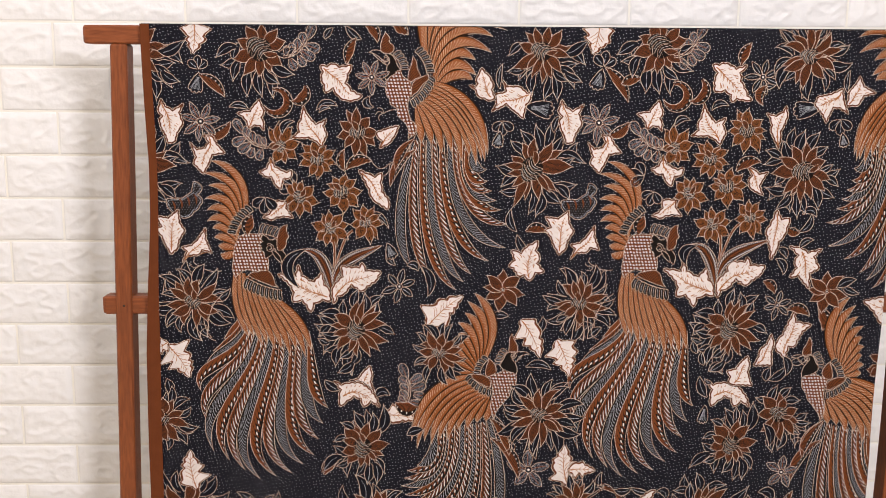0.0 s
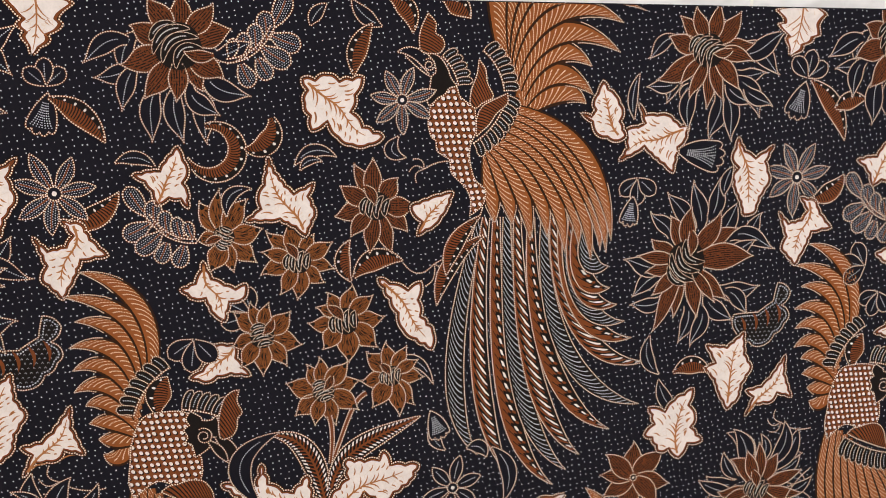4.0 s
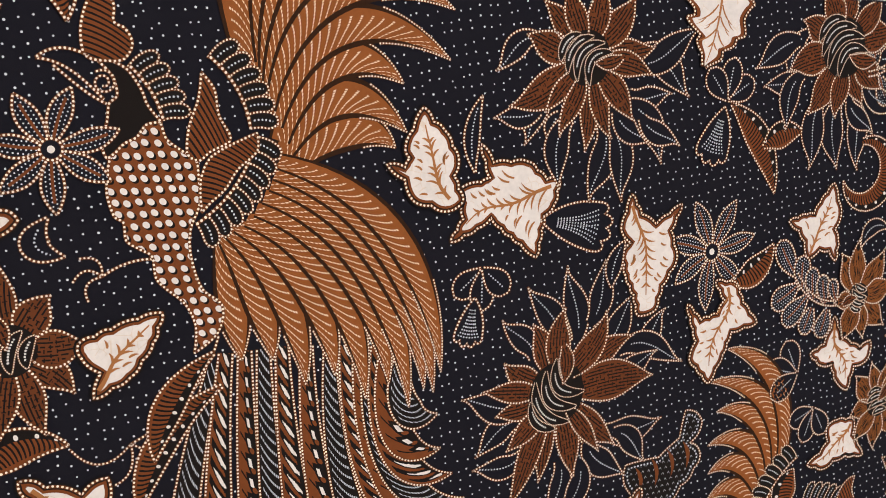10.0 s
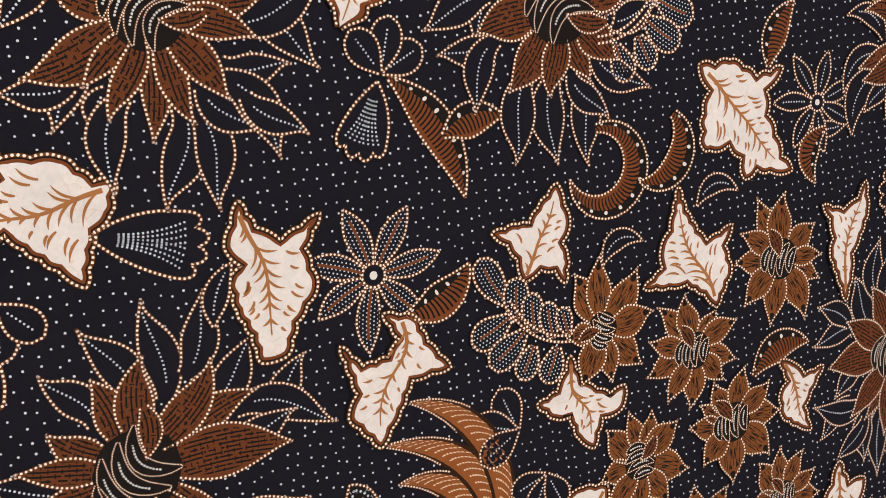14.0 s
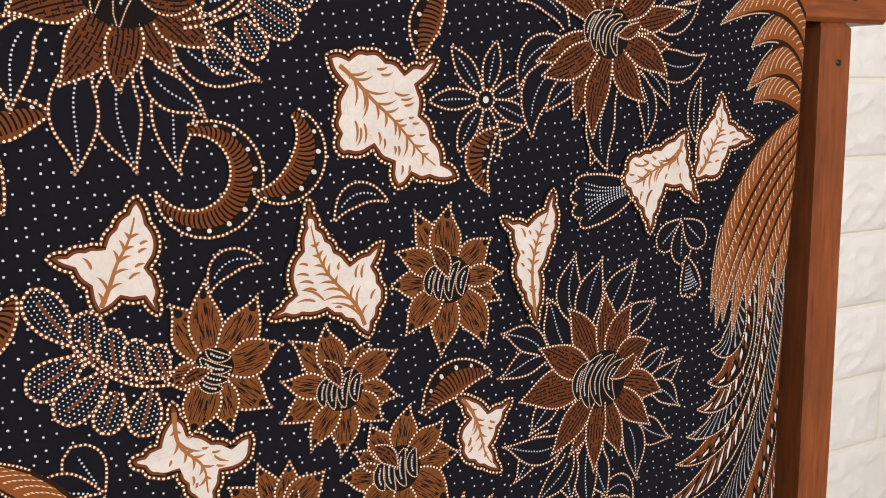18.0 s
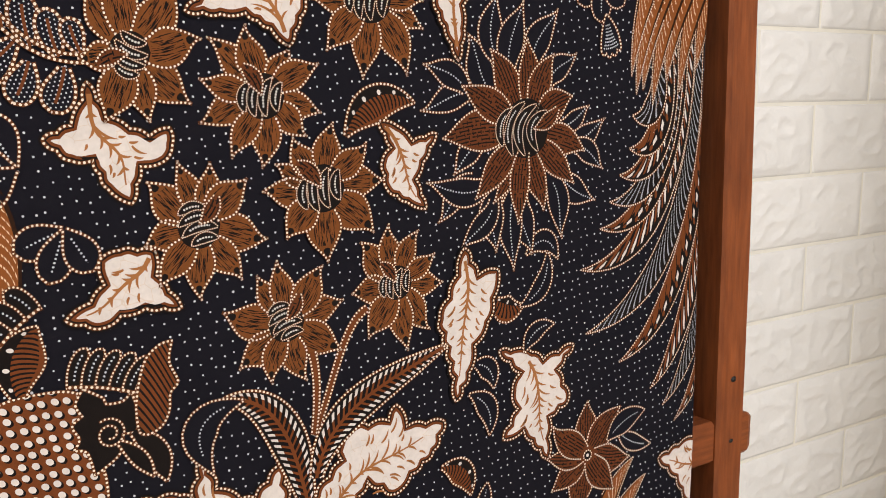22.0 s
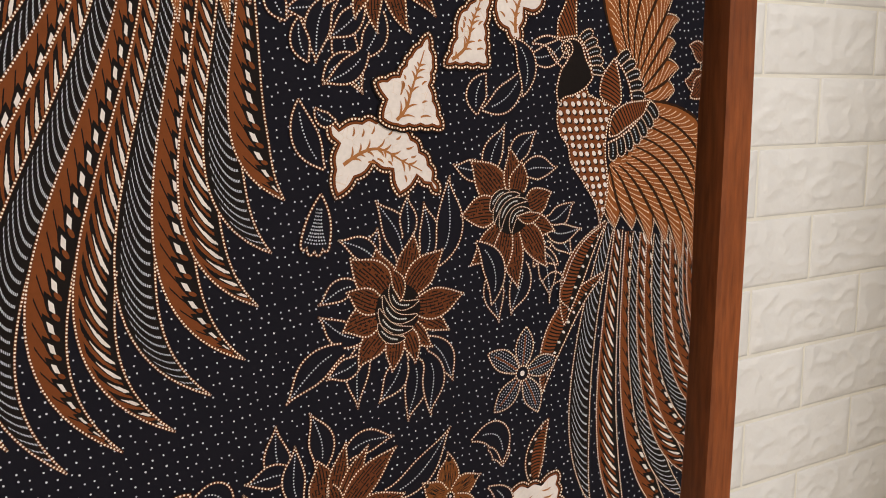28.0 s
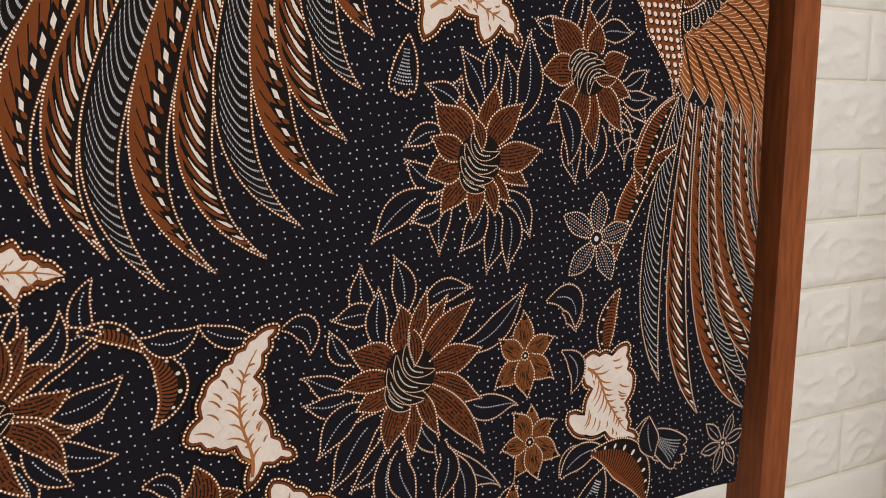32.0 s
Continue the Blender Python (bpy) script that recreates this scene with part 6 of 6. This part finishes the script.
dark_leaf(1.1548, 0.7528, 1.1627, 0.7145, 0.2, 0.0076)
dark_leaf(1.1662, 0.7419, 1.2024, 0.7583, -0.2, 0.0076)
dark_leaf(0.3274, 0.6878, 0.3015, 0.7075, 0.1, 0.0086)
dark_leaf(0.3955, 0.6713, 0.4218, 0.6768, 0.4, 0.0086)
dark_leaf(0.4534, 0.5995, 0.4851, 0.6105, 0.1, 0.0087)
dark_leaf(0.0234, 0.9118, 0.0095, 0.8699, 0.1, 0.0072)
dark_leaf(0.0102, 0.7099, 0.0141, 0.6773, 0.1, 0.0085)
dark_leaf(1.1728, 0.9564, 1.1978, 0.9722, 0.2, 0.0063)
dark_leaf(1.2464, 0.8824, 1.2821, 0.8984, 0.1, 0.0085)
dark_leaf(1.1737, 1.0191, 1.2001, 1.014, 0.4, 0.0073)
dark_leaf(0.6738, 0.7312, 0.7214, 0.7257, 0.2, 0.0075)
dark_leaf(0.3738, 1.3254, 0.3464, 1.3493, 0.1, 0.0068)
dark_leaf(0.3097, 1.3249, 0.3247, 1.3443, 0.1, 0.0059)
dark_leaf(0.6092, 0.8282, 0.6404, 0.8282, 0.1, 0.0074)
dark_leaf(0.7031, 0.8283, 0.6881, 0.7961, 0.2, 0.0074)
dark_leaf(1.2566, 0.8877, 1.2895, 0.8718, -0.1, 0.0064)
dark_leaf(1.1258, 0.6203, 1.1394, 0.5754, 0.2, 0.0088)
dark_leaf(1.1758, 0.5978, 1.2009, 0.6257, 0.1, 0.0055)
dark_leaf(1.1697, 0.609, 1.1975, 0.5977, 0.1, 0.0055)
dark_leaf(0.9295, 0.4846, 0.9477, 0.4672, 0.4, 0.0082)
dark_leaf(0.9146, 0.4825, 0.8803, 0.493, 0.1, 0.0065)
dark_leaf(1.1394, 0.473, 1.1516, 0.4582, 0.3, 0.0087)
dark_leaf(1.1251, 0.4817, 1.1516, 0.4602, 0.4, 0.0098)
dark_leaf(1.1396, 0.4453, 1.1496, 0.4122, 0.3, 0.0075)
dark_leaf(1.2321, 0.3503, 1.2256, 0.3839, 0.1, 0.0100)
dark_leaf(1.2491, 0.3476, 1.2371, 0.3715, 0.2, 0.0102)
dark_leaf(1.1429, 0.3497, 1.1729, 0.3637, 0.2, 0.0100)
dark_leaf(0.8462, 0.4041, 0.8663, 0.3879, 0.3, 0.0067)
dark_leaf(1.0301, 0.3287, 1.0488, 0.3132, 0.3, 0.0079)
dark_leaf(1.0932, 0.3321, 1.107, 0.3517, 0.2, 0.0056)
dark_leaf(0.8252, 0.4864, 0.8246, 0.5247, 0.2, 0.0062)
dark_leaf(1.0167, 0.6723, 1.0007, 0.7139, 0.1, 0.0087)
dark_leaf(1.0248, 0.701, 1.0109, 0.7087, 0.2, 0.0045)
dark_leaf(1.1272, 0.7031, 1.1339, 0.7296, 0.15, 0.0080)
dark_leaf(1.1303, 0.7063, 1.1629, 0.7327, -0.15, 0.0088)
flower(1.3447, 0.7348, 0.0326, 8, 0.2, 0.0000, 0, "hatch", heart=0.27)
dark_leaf(0.8477, 0.4892, 0.8809, 0.4926, -0.2, 0.0076)
shell(1.2221, 0.3714, 1.2589, 0.3483, 0.0163)
dark_leaf(1.2212, 0.3432, 1.2262, 0.3838, 0.15, 0.0089)
dark_leaf(1.1429, 0.3497, 1.1832, 0.3664, 0.15, 0.0091)
dark_leaf(1.0073, 0.7346, 1.0021, 0.7605, 0.1, 0.0060)
dark_leaf(1.0423, 0.718, 1.037, 0.7524, 0.1, 0.0071)
dark_leaf(1.0166, 0.7235, 1.0464, 0.7343, 0.2, 0.0061)
dark_leaf(0.9946, 0.7578, 0.985, 0.7816, 0.1, 0.0065)
pod(0.8149, 0.4955, 0.8496, 0.4814, 0.15, 0.0056)
stem((1.0598, 1.0006), (1.0445, 0.9954), (1.0384, 0.9626), (1.0253, 0.9325))
stem((0.3558, 0.9866), (0.3405, 0.9814), (0.3344, 0.9486), (0.3213, 0.9185))
stem((1.0242, 0.9809), (1.0282, 0.9665), (1.0267, 0.9488), (1.0244, 0.9335))
stem((0.3202, 0.9669), (0.3242, 0.9525), (0.3227, 0.9348), (0.3204, 0.9195))
pod(1.1488, 0.9955, 1.1724, 0.9882, -0.22, 0.0085)
dark_leaf(1.1686, 0.9871, 1.1906, 1.0208, -0.22, 0.0068)
dark_leaf(1.1314, 0.9556, 1.1487, 0.9375, 0.25, 0.0070)
dark_leaf(1.1291, 0.9376, 1.1452, 0.9076, 0.22, 0.0075)
claw(0.4681, 1.1607, 0.0704, -2.3, 1)
claw(0.4449, 1.2024, 0.0339, 3.3, -1)
claw(0.1171, 0.912, 0.0413, 2.9, 1)
claw(0.1189, 0.87, 0.0686, -2.0, -1)
claw(0.8307, 0.9155, 0.0377, 2.9, 1)
claw(0.8334, 0.8711, 0.0695, -2.1, -1)
claw(0.6184, 0.6379, 0.0563, -1.1, 1)
claw(1.2357, 0.6223, 0.0484, -2.3, -1)



# ---- the foam bricks of the wall ----
ROW_H, BRICK_W, JOINT = 0.0900, 0.2262, 0.0046
TOP_JOINT = 1.3672


def brick_mesh(k, width, nx, nz):
    """A foam brick with torn, embossed relief."""
    verts, faces = [], []
    h = ROW_H - JOINT
    for j in range(nz + 1):
        for i in range(nx + 1):
            u, v = i / nx, j / nz
            if i in (0, nx) or j in (0, nz):
                d = 0.0
            else:
                rim = min(1.0, min(u, 1 - u) * width / 0.012) * min(1.0, min(v, 1 - v) * h / 0.012)
                p = Vector((u * width * 26 + 11 * k, v * h * 42, 3.7 * k))
                torn = max(0.0, 1.0 - 2.6 * abs(noise.noise(p * 0.95 + Vector((5.0, 2.0, 1.0)))))
                crumple = 1.0 - 2.0 * abs(noise.noise(p * 2.1 + Vector((1.0, 7.0, 3.0))))
                d = rim * max(0.0002, 0.0013 + 0.0014 * noise.noise(p * 0.7) + 0.0030 * torn ** 1.4 + 0.0011 * crumple)
            verts.append(((u - 0.5) * width, -d, (v - 0.5) * h))
    w = nx + 1
    for j in range(nz):
        for i in range(nx):
            a = j * w + i
            faces.append((a, a + 1, a + w + 1, a + w))
    back = len(verts)
    loop = [i for i in range(w)] + [j * w + nx for j in range(1, nz + 1)] + [nz * w + i for i in range(nx - 1, -1, -1)] + [j * w for j in range(nz - 1, 0, -1)]
    for a in loop:
        x, y, z = verts[a]
        verts.append((x * 1.004, 0.0012, z * 1.006))
    n = len(loop)
    for i in range(n):
        faces.append((loop[i], back + i, back + (i + 1) % n, loop[(i + 1) % n]))
    me = bpy.data.meshes.new("brick")
    me.from_pydata(verts, [], faces)
    me.materials.append(MAT_BRICK)
    for p in me.polygons:
        p.use_smooth = True
    return me


BRICKS = [brick_mesh(k, BRICK_W - JOINT, 60, 24) for k in range(10)]
COARSE = [brick_mesh(k, BRICK_W - JOINT, 14, 6) for k in range(6)]
pick = random.Random(5)
far = []
row_top = TOP_JOINT + ROW_H * 15
for r in range(32):
    z = row_top - ROW_H * (r + 0.5)
    if z - ROW_H / 2 < 0.0 or z + ROW_H / 2 > CEIL:
        continue
    index = r - 15
    shift = (0.0 if index % 2 else 0.113) if index < 0 else (-0.043 if index % 2 == 0 else 0.0705)
    c = -8
    while True:
        x = shift + BRICK_W * (c + 0.5)
        c += 1
        if x + BRICK_W / 2 > RX1:
            break
        if x - BRICK_W / 2 < RX0:
            continue
        me = pick.choice(BRICKS)
        half = pick.random() < 0.5
        if 0.15 < z < 1.75 and (-0.75 < x < 0.15 or 1.25 < x < 2.45 or (1.2 < z < 1.65 and -0.75 < x < 2.45)):
            ob = new("brick", me)
            ob.parent = wall
            ob.matrix_world = pose(x, WALL_Y, z, 0, 180 if half else 0, 0)
        else:
            far.append((x, z, pick.choice(COARSE), half))
verts, faces = [], []
for x, z, me, half in far:
    s, b = (-1 if half else 1), len(verts)
    verts += [(x + s * v.co.x, WALL_Y + v.co.y, z + s * v.co.z) for v in me.vertices]
    faces += [tuple(b + i for i in p.vertices) for p in me.polygons]
rest = mesh_object("brickwork", verts, faces, MAT_BRICK, wall)
tagged(rest, "white embossed foam bricks on the outer parts", kind="stuff")
for p in rest.data.polygons:
    p.use_smooth = True
